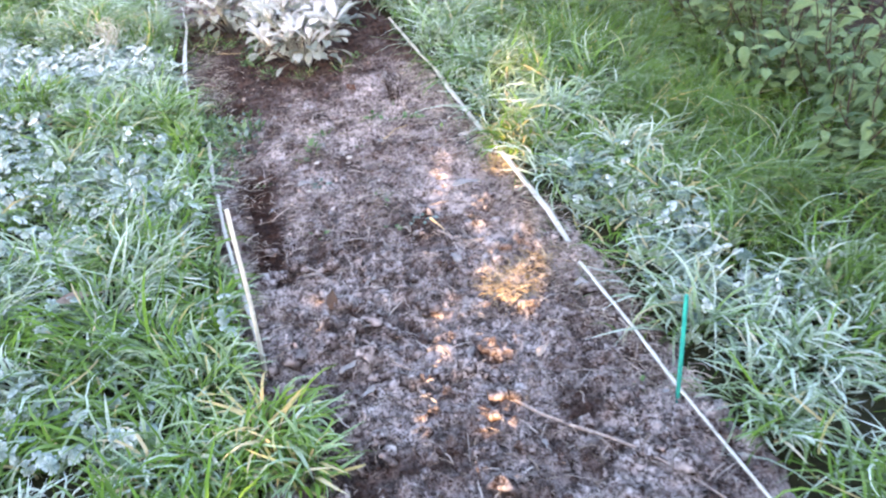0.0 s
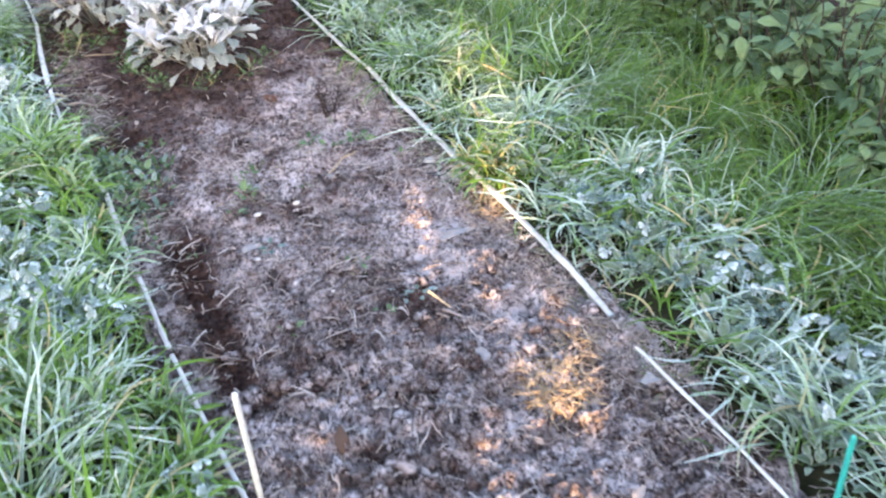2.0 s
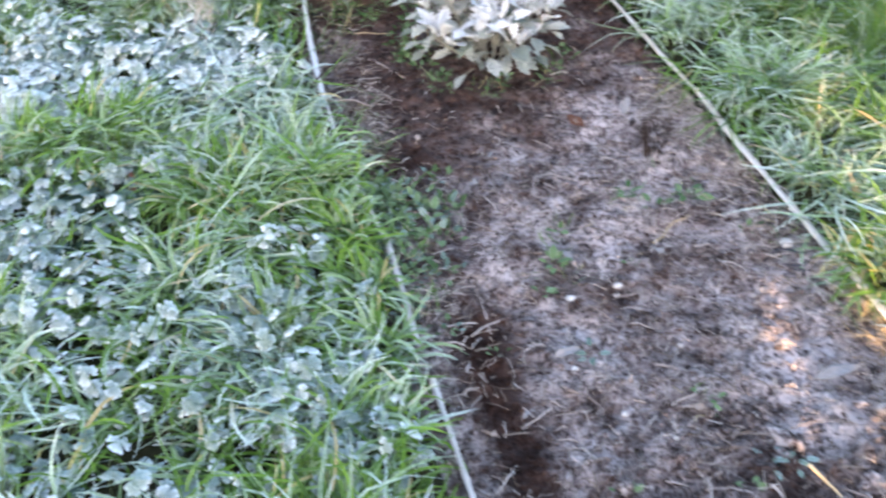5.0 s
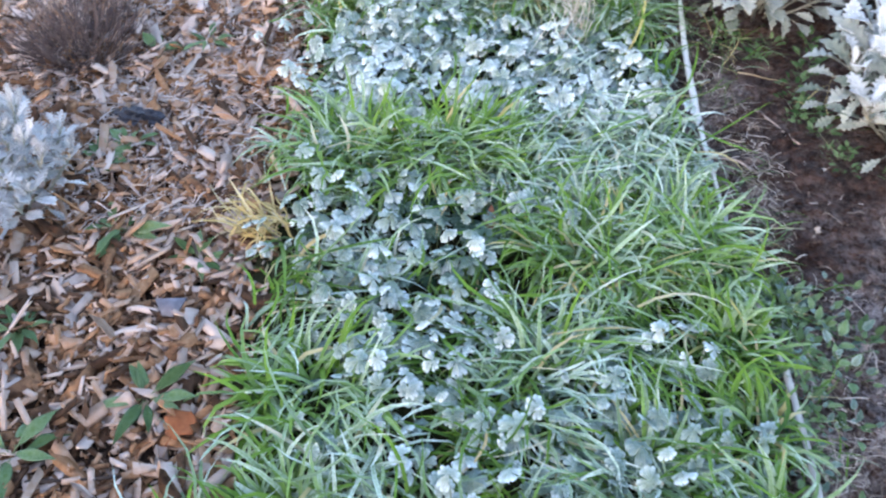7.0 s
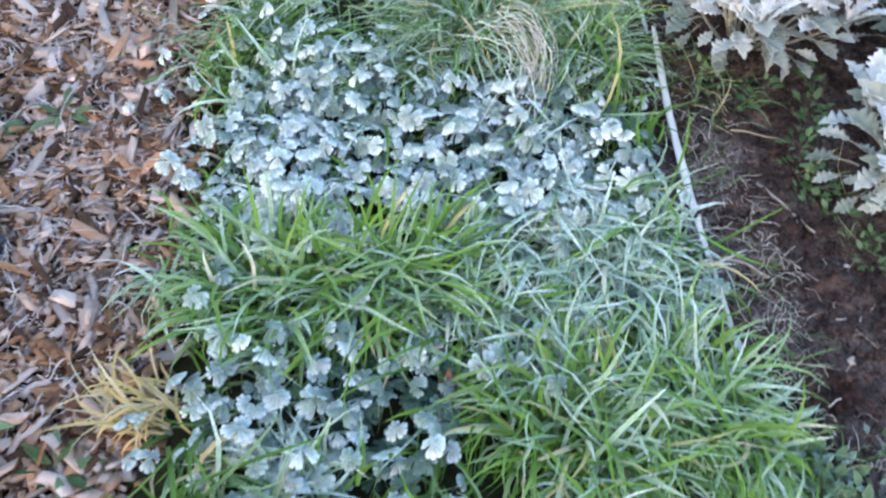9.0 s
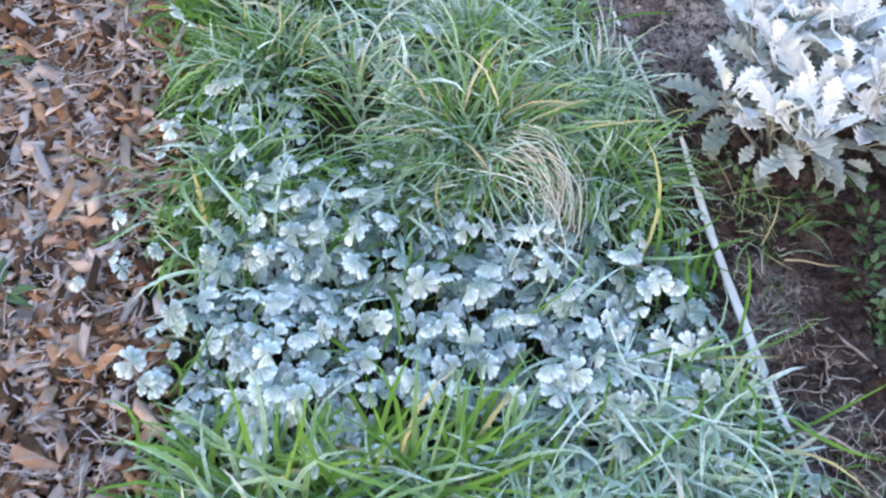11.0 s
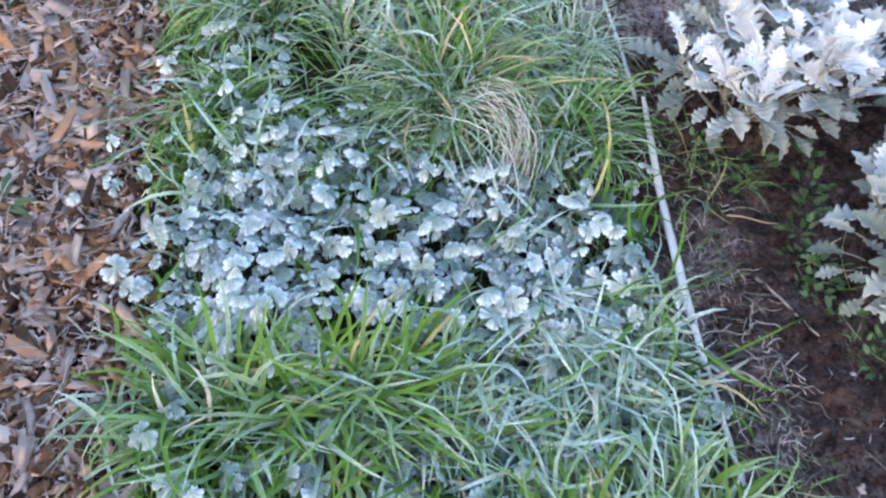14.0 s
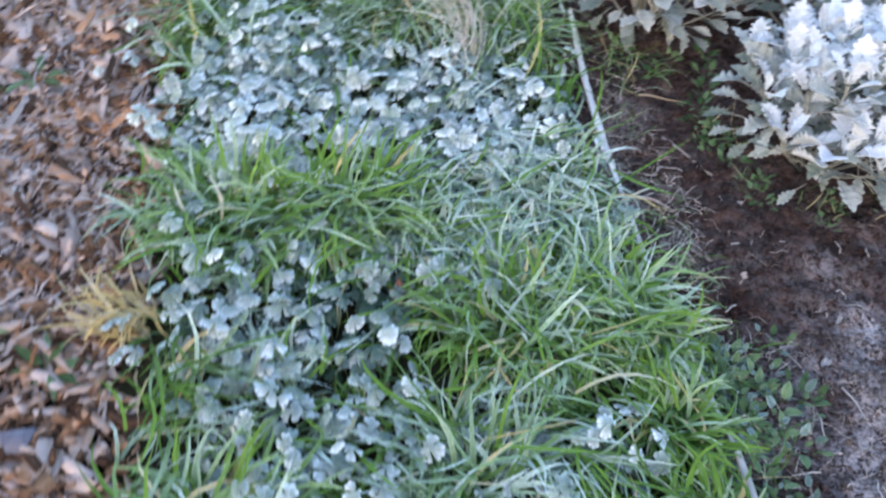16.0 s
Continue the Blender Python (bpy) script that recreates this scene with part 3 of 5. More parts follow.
meadow("fresh_grass", "fresh green unfrosted grass in front of shrubs", 36000, 1.45, 2.7, 0.6, 5.8, GREEN, (0.10, 0.24), (0.0020, 0.0044), lambda x, y: right_frost(x, y) * 0.25 - 0.15, 0.04, 13, lean=(0.1, 0.9), comb=(-0.7, 4.0, 0.45))


def tuft(x, y, r, n, length, label, frost=0.2, dry=0.04, mat=None, seed=0, lean=(0.05, 0.9), width=(0.0045, 0.010), way=None, z=0.01, stray=0.09):
    """A tussock: blades fan out of one root."""
    np.random.seed(1000 + seed)
    a, d = np.random.uniform(0, 2 * math.pi, n), np.sqrt(np.random.rand(n))
    roots = np.stack([np.cos(a) * d * r, np.sin(a) * d * r, np.full(n, 0.006)], 1)
    spread = 0.9
    heading = a + np.random.randn(n) * spread
    heading = np.arctan2(np.sin(heading) - 0.35, np.cos(heading) + 0.35 * math.sin(seed * 1.7))
    if way is not None:
        heading = way + np.random.randn(n) * stray
    fr = np.clip(frost + 0.03 + np.random.randn(n) * 0.28, 0, 1)
    dr = np.where(np.random.rand(n) < dry, np.random.uniform(0.6, 1.0, n), 0.0)
    v = np.random.uniform(*lean, n) * (0.35 + 0.65 * d) + 0.1
    me = blade_mesh("grass_tuft", mat or GRASS, roots, heading, np.random.uniform(length * 0.35, length * 1.05, n), np.random.uniform(*width, n), v, np.random.uniform(0.9, 2.8, n), fr, dr)
    return thing("grass_tuft", label, "grass", (x, y, z), "grass tufts in the strips", "stuff", me)


# sunlit tufts: part of the sun's glow is put into yellower, unfrosted blades
SUNLIT_T, GREEN_T, FROST_T, MIX_T = "sunlit yellow-green grass tuft beside the bed", "bright green grass tuft hardly touched by frost", "drooping grass tuft white with hoar frost", "arching grass tuft with frosted blade edges"
TUFTS = [
    (0.08, 3.15, 0.07, 170, 0.17, GREEN_T, 0.12, 0.05), (0.09, 2.98, 0.06, 140, 0.15, GREEN_T, 0.15, 0.06), (0.10, 2.80, 0.05, 110, 0.13, GREEN_T, 0.15, 0.06), (0.08, 2.62, 0.06, 130, 0.16, MIX_T, 0.3, 0.05),
    (-0.20, 4.16, 0.09, 360, 0.25, GREEN_T, 0.10, 0.14), (0.02, 4.04, 0.07, 200, 0.19, GREEN_T, 0.15, 0.05), (-0.62, 4.10, 0.07, 220, 0.15, GREEN_T, 0.10, 0.06),
    (-0.58, 4.42, 0.09, 220, 0.18, GREEN_T, 0.20, 0.05), (-0.15, 4.42, 0.10, 220, 0.19, FROST_T, 0.6, 0.05), (0.04, 4.30, 0.08, 170, 0.17, FROST_T, 0.6, 0.05),
    (-0.62, 3.45, 0.09, 230, 0.23, GREEN_T, 0.08, 0.03), (-0.47, 3.46, 0.07, 190, 0.25, GREEN_T, 0.05, 0.05), (-0.36, 3.46, 0.05, 90, 0.25, GREEN_T, 0.05, 0.05), (-0.33, 3.44, 0.07, 120, 0.18, MIX_T, 0.4, 0.05), (-0.04, 3.44, 0.07, 130, 0.18, FROST_T, 0.6, 0.03), (-0.70, 3.98, 0.05, 130, 0.16, GREEN_T, 0.1, 0.12), (-0.20, 3.36, 0.06, 90, 0.17, FROST_T, 0.6, 0.03),
    (0.02, 3.24, 0.09, 280, 0.19, GREEN_T, 0.18, 0.05), (-0.14, 3.17, 0.10, 380, 0.20, GREEN_T, 0.10, 0.10), (-0.64, 2.84, 0.09, 280, 0.19, GREEN_T, 0.18, 0.03),
    (-0.28, 2.86, 0.10, 200, 0.19, MIX_T, 0.5, 0.04), (-0.66, 2.60, 0.08, 190, 0.18, GREEN_T, 0.2, 0.04), (-0.12, 2.70, 0.09, 220, 0.19, MIX_T, 0.35, 0.04),
    (0.00, 2.45, 0.08, 200, 0.17, GREEN_T, 0.2, 0.04), (-0.12, 2.26, 0.10, 280, 0.18, GREEN_T, 0.15, 0.04), (-0.35, 2.30, 0.09, 200, 0.18, MIX_T, 0.4, 0.04),
    (0.04, 1.66, 0.08, 220, 0.17, GREEN_T, 0.25, 0.08), (0.17, 1.46, 0.06, 190, 0.17, SUNLIT_T, 0.0, 0.25), (0.06, 1.40, 0.07, 170, 0.16, SUNLIT_T, 0.05, 0.2), (0.21, 1.34, 0.05, 130, 0.15, SUNLIT_T, 0.05, 0.2), (0.05, 1.78, 0.07, 150, 0.15, MIX_T, 0.1, 0.05), (0.09, 1.93, 0.06, 130, 0.14, MIX_T, 0.1, 0.05), (0.09, 2.10, 0.06, 130, 0.14, MIX_T, 0.12, 0.05), (-0.06, 1.86, 0.08, 150, 0.16, MIX_T, 0.35, 0.05), (-0.22, 1.80, 0.08, 150, 0.16, MIX_T, 0.35, 0.05), (1.15, 1.12, 0.05, 110, 0.13, MIX_T, 0.4, 0.1), (-0.04, 1.42, 0.07, 150, 0.17, MIX_T, 0.4, 0.18),
    (1.36, 2.70, 0.08, 200, 0.20, FROST_T, 0.6, 0.05), (1.32, 2.37, 0.04, 90, 0.15, SUNLIT_T, 0.0, 0.25), (1.41, 1.98, 0.05, 70, 0.16, "yellowing grass tuft in the frosted strip", 0.1, 0.5), (1.15, 2.55, 0.09, 330, 0.13, SUNLIT_T, 0.0, 0.25),
    (1.42, 2.32, 0.07, 170, 0.20, FROST_T, 0.55, 0.1), (1.38, 2.05, 0.08, 170, 0.19, FROST_T, 0.6, 0.05), (1.25, 3.2, 0.09, 260, 0.22, MIX_T, 0.45, 0.03),
    (1.30, 1.25, 0.08, 200, 0.18, FROST_T, 0.55, 0.05), (1.3, 3.7, 0.10, 260, 0.22, MIX_T, 0.4, 0.03), (1.55, 1.45, 0.1, 220, 0.2, FROST_T, 0.5, 0.04),
]
for i, (x, y, r, n, ln, lab, fr, dr) in enumerate(TUFTS):
    fine = y > 4.0 and x < 0.5
    tuft(x, y, r, int(n * 1.5) if fine else n, ln * 1.3 if fine else ln, lab, fr, dr, BRIGHT if lab in (GREEN_T, SUNLIT_T) and y < 4.0 else GRASS, i, (0.02, 0.65) if lab == GREEN_T and not fine else (0.05, 0.9), width=(0.003, 0.006) if fine else (0.0045, 0.010))
way_of_lock = [Vector(p) for p in ((-0.20, 4.10, 0.10), (-0.155, 4.03, 0.185), (-0.105, 3.97, 0.175), (-0.11, 3.90, 0.145), (-0.15, 3.84, 0.105), (-0.185, 3.79, 0.05))]
lst, rng = [], random.Random(60)
for i in range(34):
    side, lift, fan, slip = rng.gauss(0, 0.020), rng.uniform(-0.05, 0.0), rng.gauss(0, 0.035), rng.uniform(-0.03, 0.03)
    first, cut = rng.choice((0, 0, 1)), rng.randint(4, 6)
    pts = [p + Vector((side + fan * (k - 2) / 3, slip + 0.5 * side + 0.008 * math.sin(2.1 * k + i), lift + 0.006 * math.sin(1.7 * k + 2 * i))) for k, p in enumerate(way_of_lock)][first:cut]
    fine = [pts[0]] + [q for a, b in zip(pts, pts[1:]) for q in (a.lerp(b, 0.33), a.lerp(b, 0.67))] + [pts[-1]]
    r = rng.uniform(0.0005, 0.0012)
    lst.append(([tuple(p) for p in fine], [r] * (len(fine) - 1) + [0.3 * r]))
thing("straw_lock", "combed-over lock of straw-coloured dead grass blades", "grass", kind="stuff", mesh=many_tubes("straw_lock", lst, STRAW_LOCK, 4))
for i, (x, y, r, n, way) in enumerate([(-0.14, 3.58, 0.10, 190, -1.8), (0.0, 3.56, 0.08, 170, -1.9), (-0.24, 3.50, 0.08, 130, -2.1), (-0.04, 3.45, 0.08, 130, -1.9), (0.0, 4.22, 0.08, 110, -1.2), (-0.02, 4.02, 0.05, 70, -1.9), (-0.36, 4.02, 0.06, 70, -1.5)]):
    tuft(x, y, r * 1.15, int(n * 0.8), 0.21, "combed-over lock of grass thick with hoar frost", 0.6, 0.05, GRASS, 70 + i, (0.4, 1.2), (0.0045, 0.0095), way, 0.03, 0.85)
tuft(-0.78, 3.24, 0.05, 56, 0.14, "yellow dry grass wisp at the edge of the mulch", 0.0, 1.0, WISP, 61, (0.7, 1.3), (0.003, 0.006), 3.0, 0.04, 0.7)


# ---------------------------------------------------------------- frosted buttercups
def buttercup_leaf(name, mat, seed, height=0.085, out=0.03):
    """A leaf of three fan-shaped, scalloped leaflets, domed and drooping at the rim, on its own stalk, rooted at the origin."""
    rng = random.Random(seed)
    rings, sect = 3, 24
    verts, edge, tris, quads = [], [], [], []
    spin = rng.uniform(0, 6.28)
    for leaflet in range(3):
        mid = spin + 2.094 * leaflet + rng.uniform(-0.2, 0.2)
        R, half = 0.0225 * rng.uniform(0.85, 1.12), rng.uniform(0.84, 1.02)
        pitch, fold, dome = rng.uniform(-0.30, 0.25), rng.uniform(0.0, 0.35), rng.uniform(14, 34)
        o = len(verts)
        verts.append((0, 0, 0))
        edge.append(0.1)
        for k in range(1, rings + 1):
            for j in range(sect + 1):
                u = 2 * j / sect - 1
                lobe = 0.78 + 0.22 * abs(math.cos(1.5 * math.pi * u)) ** 0.45
                out_r = R * (0.74 + 0.26 * (1 - u * u) ** 0.5) * (1 + (lobe - 1) * (k / rings) ** 2) * (0.97 + 0.035 * math.cos(9 * math.pi * u))
                r = out_r * k / rings
                z = pitch * r - dome * r * r - fold * r * abs(u) + 0.0012 * leaflet * k / rings + 0.10 * r * math.cos(3 * math.pi * u) * (k / rings)
                verts.append((r * math.cos(mid + half * u), r * math.sin(mid + half * u), z))
                edge.append(max((k / rings) ** 3, 0.45 * abs(u) ** 8))
        w = sect + 1
        tris += [[o, o + 1 + j, o + 2 + j] for j in range(sect)]
        quads += [[o + 1 + (k - 1) * w + j, o + 1 + k * w + j, o + 2 + k * w + j, o + 2 + (k - 1) * w + j] for k in range(1, rings) for j in range(sect)]
    tilt = Matrix.Translation((out, 0, height)) @ Matrix.Rotation(rng.uniform(-0.35, 0.8), 4, "Y") @ Matrix.Rotation(rng.uniform(-0.5, 0.5), 4, "X")
    verts = [tuple(tilt @ Vector(v)) for v in verts]
    v, f, c = tube([(0, 0, 0), (out * 0.35, 0, height * 0.6), (out, 0, height - 0.001)], [0.0011, 0.0010, 0.0008], 4)
    o = len(verts)
    verts += v
    edge += [0.4] * len(v)
    q2, c2 = [[i + o for i in q] for q in f], [[i + o for i in q] for q in c]
    return raw_mesh(name, verts, [np.array(quads + q2), np.array(tris + c2)], [mat, STEM_GREEN], {"edge": edge}, [0] * len(quads) + [1] * len(q2) + [0] * len(tris) + [1] * len(c2))


LEAVES_F = [buttercup_leaf("leaf", BUTTERCUP, i, h, o) for i, (h, o) in enumerate([(0.10, 0.02), (0.085, 0.035), (0.11, 0.03), (0.07, 0.045), (0.12, 0.015), (0.095, 0.045), (0.06, 0.04)])]
LEAVES_M = [buttercup_leaf("leaf", BUTTERCUP_MID, 80 + i, h, o) for i, (h, o) in enumerate([(0.09, 0.02), (0.08, 0.035), (0.10, 0.03), (0.065, 0.045), (0.085, 0.04)])]
LEAVES_T = [buttercup_leaf("leaf", BUTTERCUP_THIN, 40 + i, h, o) for i, (h, o) in enumerate([(0.075, 0.02), (0.06, 0.035), (0.085, 0.03), (0.05, 0.045), (0.07, 0.04)])]
LEAVES_G = [buttercup_leaf("leaf", BUTTERCUP_GREEN, 20 + i, h, o) for i, (h, o) in enumerate([(0.05, 0.02), (0.04, 0.03), (0.065, 0.03)])]


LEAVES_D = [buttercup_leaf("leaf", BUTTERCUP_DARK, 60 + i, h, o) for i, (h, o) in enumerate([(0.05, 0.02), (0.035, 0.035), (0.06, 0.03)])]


def buttercup(x, y, n, label, pool, seed, size=(0.8, 1.25), spread=0.05):
    rng = random.Random(seed)
    plant = thing("buttercup", label, "plant", (x, y, 0.008), "creeping buttercups in the grass")
    for i in range(n):
        a = 6.283 * (i + rng.random()) / n
        d = spread * math.sqrt(rng.random())
        s = rng.uniform(*size)
        child("leaf", rng.choice(pool), plant, pose(d * math.cos(a), d * math.sin(a), 0, 0, 0, math.degrees(a) + rng.uniform(-40, 40)) @ Matrix.Diagonal((s, s, rng.uniform(0.6, 1.2), 1)) @ Matrix.Rotation(rng.uniform(-0.2, 0.2), 4, 'X'))
    return plant


B_LABEL, B_LESS, B_GREEN = "creeping buttercup with leaves thickly white with hoar frost", "creeping buttercup in grass with thinly frosted leaves", "small green buttercup seedling on the soil"
rng = random.Random(77)
k = 0
VOIDS = [(-0.50, 3.74, 0.05), (-0.26, 3.62, 0.04), (-0.32, 3.76, 0.06), (-0.02, 3.82, 0.06), (-0.20, 3.52, 0.04), (-0.44, 3.52, 0.045)]
for j in range(6):
    for i in range(12):
        x, y = -0.69 + 0.066 * i + rng.uniform(-0.035, 0.035), BAND[0] + 0.035 + 0.062 * j + rng.uniform(-0.03, 0.03) + 0.025 * math.sin(i * 1.3)
        if (x < -0.62 and j > 4) or x > 0.055 or any(math.hypot(x - a, y - c) < d for a, c, d in VOIDS):
            continue
        front = j in (1, 2) or (j == 3 and x < -0.25) or (x < -0.5 and j == 0)
        buttercup(x, y, rng.randint(10, 13), B_LABEL if front else B_LESS, LEAVES_F * 3 + LEAVES_M if front else LEAVES_F[4:] + LEAVES_M + LEAVES_T, 100 + k, (0.62, 1.18), 0.058)
        k += 1
SPOTS = [(-0.71, 3.19), (-0.61, 3.2), (-0.66, 3.11), (-0.57, 3.2), (-0.47, 3.07), (-0.43, 3.16), (-0.39, 3.08), (-0.55, 2.9), (-0.2, 2.6), (-0.36, 2.62), (-0.05, 2.35), (-0.25, 2.3), (-0.63, 3.91), (-0.57, 3.98), (-0.46, 4.01), (-0.27, 3.86), (-0.12, 3.84), (-0.60, 4.17), (-0.70, 4.2), (-0.34, 4.4), (-0.46, 3.95), (-0.65, 3.25), (-0.54, 3.12), (-0.60, 2.97), (-0.50, 2.98), (-0.40, 2.98), (-0.28, 3.00), (-0.02, 2.95), (-0.15, 2.75), (0.03, 2.74), (-0.45, 2.74), (-0.43, 3.34), (-0.65, 3.38), (-0.53, 3.29), (-0.33, 3.29), (-0.16, 3.29), (-0.49, 2.88), (0.05, 3.42), (-0.31, 3.32), (-0.08, 2.54), (0.0, 2.45), (-0.17, 2.48), (-0.45, 2.47), (-0.3, 2.46), (-0.5, 2.56), (-0.58, 3.05), (-0.36, 2.81), (-0.26, 1.54), (-0.13, 1.56), (-0.32, 1.69), (0.06, 1.84), (-0.3, 2.05), (-0.42, 2.15), (0.0, 2.6), (-0.06, 2.47), (0.04, 2.36), (-0.1, 2.85)]
SMALL = [(-0.3, 2.75), (-0.22, 2.68), (-0.1, 2.62), (-0.02, 2.55), (0.05, 2.5), (-0.15, 2.45), (-0.28, 2.52), (0.02, 2.4), (-0.08, 2.3), (-0.2, 2.9)]
for i, (x, y) in enumerate(SPOTS):
    buttercup(x, y, rng.randint(9, 13), B_LABEL if i % 3 else B_LESS, LEAVES_F[:5] + LEAVES_M[:2] if (i % 3 == 0 and y > 2.6) else LEAVES_T[:3] + LEAVES_M + LEAVES_F[5:], 300 + i, (0.6, 1.12), 0.055)
for i, (x, y) in enumerate(SMALL):
    buttercup(x, y, 7, "small buttercup leaves whitened by frost among grass", LEAVES_F[:3] + LEAVES_T[:2], 360 + i, (0.4, 0.68), 0.06)
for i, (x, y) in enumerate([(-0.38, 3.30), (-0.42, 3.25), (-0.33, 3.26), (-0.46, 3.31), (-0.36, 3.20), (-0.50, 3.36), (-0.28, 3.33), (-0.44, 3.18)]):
    buttercup(x, y, 9, "low buttercup leaves coloured dark for the shade of a hollow", LEAVES_D, 470 + i, (0.8, 1.2), 0.06)
for i, (x, y) in enumerate([(-0.62, 3.94), (-0.56, 4.01), (-0.50, 3.95), (-0.65, 4.02), (-0.46, 4.03), (-0.41, 3.97), (-0.55, 3.93), (-0.64, 4.27), (-0.57, 4.31)]):
    buttercup(x, y, 8, B_LABEL, LEAVES_F[:5] + LEAVES_M[:3], 490 + i, (0.7, 1.15), 0.05)
rng = random.Random(91)
for i in range(30):
    buttercup(rng.uniform(1.13, 1.40), rng.uniform(1.4, 2.30), 9, "creeping buttercup beside the lath with frost-edged leaves", LEAVES_T * 2 + LEAVES_G + LEAVES_F[:2], 400 + i, (0.55, 1.0), 0.05)
for i in range(20):
    buttercup(rng.uniform(-0.75, 0.02), rng.uniform(1.55, 2.9), 8, B_LESS, LEAVES_M + LEAVES_T, 430 + i, (0.6, 1.15), 0.06)
for i, (x, y) in enumerate([(-0.80, 3.94), (-0.84, 3.88), (-0.72, 4.55)]):
    buttercup(x, y, 3, B_LESS, LEAVES_F, 380 + i, (0.5, 0.75), 0.03)


# ---------------------------------------------------------------- silver ragwort plants
def pinnate_leaf(name, length, width, lobes, depth, mat, seed, stalk=0.03, curl=0.16, fold=0.3, rows=34, cols=2):
    """A felted leaf cut into blunt, toothed lobes that point forward, with a raised midrib hollow, thickness and a stalk, along +y."""
    rng = random.Random(seed)
    lean, twist = rng.uniform(-0.12, 0.12), rng.uniform(-0.5, 0.5)
    verts, edge = [], []
    for r in range(rows + 1):
        s = r / rows
        env = width / 2 * (0.30 + 0.70 * math.sin(math.pi * min(1, s) ** 1.15)) * min(1.0, 4.5 * (1 - s) + 0.08) ** 0.6
        for c in range(-cols, cols + 1):
            side = 1 if c >= 0 else -1
            cut = abs(math.cos(math.pi * (lobes * s + 0.15 * side + 0.3)))
            hw = env * (1 - depth * cut ** 3) * (1 - 0.10 * abs(math.cos(3 * math.pi * lobes * s + side)))
            u = c / cols
            x = hw * u
            y = length * s + 0.55 * abs(x) * (1 - s * s)
            z = fold * abs(x) - curl * length * s * s + twist * x * s + 0.10 * hw * math.cos(2 * math.pi * lobes * s) * abs(u)
            verts.append((x + lean * length * s * s, stalk + y, z))
            edge.append(max(abs(u) ** 2, s ** 8))
    w, n = 2 * cols + 1, len(verts)
    top = [[r * w + c, r * w + c + 1, (r + 1) * w + c + 1, (r + 1) * w + c] for r in range(rows) for c in range(w - 1)]
    verts += [(x, y, z - 0.0009) for x, y, z in verts]
    edge += edge
    bottom = [[i + n for i in reversed(q)] for q in top]
    rim = [[r * w, (r + 1) * w, (r + 1) * w + n, r * w + n] for r in range(rows)] + [[r * w + w - 1, r * w + w - 1 + n, (r + 1) * w + w - 1 + n, (r + 1) * w + w - 1] for r in range(rows)]
    quads = top + bottom + rim
    v, f, cp = tube([(0, 0, -0.003), (0, stalk * 0.5, 0.0015), (0, stalk + length * 0.3, -0.0012)], [0.0022, 0.0017, 0.0008], 4)
    o = len(verts)
    return raw_mesh(name, verts + v, [np.array(quads + [[i + o for i in q] for q in f]), np.array(cp) + o], [mat, STEM_SILVER], {"edge": edge + [0.3] * len(v)}, [0] * len(quads) + [1] * (len(f) + len(cp)))


BROAD = [pinnate_leaf("leaf", 0.082 + 0.008 * (i % 3), 0.050 + 0.006 * (i % 2), 5.5 + 0.5 * (i % 3), 0.40 + 0.03 * i, SILVER, i, 0.028, 0.06 + 0.07 * i) for i in range(5)]
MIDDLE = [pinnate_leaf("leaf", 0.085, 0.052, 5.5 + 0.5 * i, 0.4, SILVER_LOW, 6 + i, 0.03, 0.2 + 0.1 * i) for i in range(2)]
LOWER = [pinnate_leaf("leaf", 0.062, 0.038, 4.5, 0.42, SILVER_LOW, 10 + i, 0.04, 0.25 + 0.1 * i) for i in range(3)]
LACY = [pinnate_leaf("leaf", 0.055, 0.036, 5.5 + i, 0.86, SILVER_LACY, 20 + i, 0.018, 0.15, 0.2, 40) for i in range(2)]


def ragwort(x, y, r, h, shoots, label, pool, low, seed, size=1.0, middle=()):
    rng = random.Random(seed)
    plant = thing("silver_ragwort", label, "plant", (x, y, 0.0), "silver-leaved plants")
    for i in range(shoots):
        a = 2.4 * i + rng.uniform(-0.3, 0.3)
        d = r * math.sqrt((i + 0.5) / shoots)
        top = Vector((d * math.cos(a), d * math.sin(a), h * (1 - 0.42 * (d / r) ** 2) * rng.uniform(0.8, 1.05)))
        stem = [(0.2 * top.x, 0.2 * top.y, 0), (0.55 * top.x, 0.55 * top.y, 0.4 * top.z), tuple(top)]
        shoot = child("stem", tube_mesh("stem", stem, [0.0045, 0.0035, 0.002], STEM_SILVER, 5), plant)
        n = rng.randint(9, 12)
        for q in range(n):
            f = q / (n - 1)
            at = top.lerp(Vector(stem[1]), 0.75 * f ** 1.2)
            az = rng.uniform(0, 0.6) + 2.4 * q + a
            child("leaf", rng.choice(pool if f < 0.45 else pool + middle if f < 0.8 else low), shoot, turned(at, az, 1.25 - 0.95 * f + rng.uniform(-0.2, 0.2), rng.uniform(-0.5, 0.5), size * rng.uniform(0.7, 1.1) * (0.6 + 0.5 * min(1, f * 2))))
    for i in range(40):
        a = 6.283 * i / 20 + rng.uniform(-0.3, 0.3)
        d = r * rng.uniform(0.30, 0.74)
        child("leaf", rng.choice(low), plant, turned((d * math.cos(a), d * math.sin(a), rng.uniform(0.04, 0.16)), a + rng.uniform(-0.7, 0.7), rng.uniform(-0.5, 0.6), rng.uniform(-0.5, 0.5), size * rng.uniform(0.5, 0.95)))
    return plant


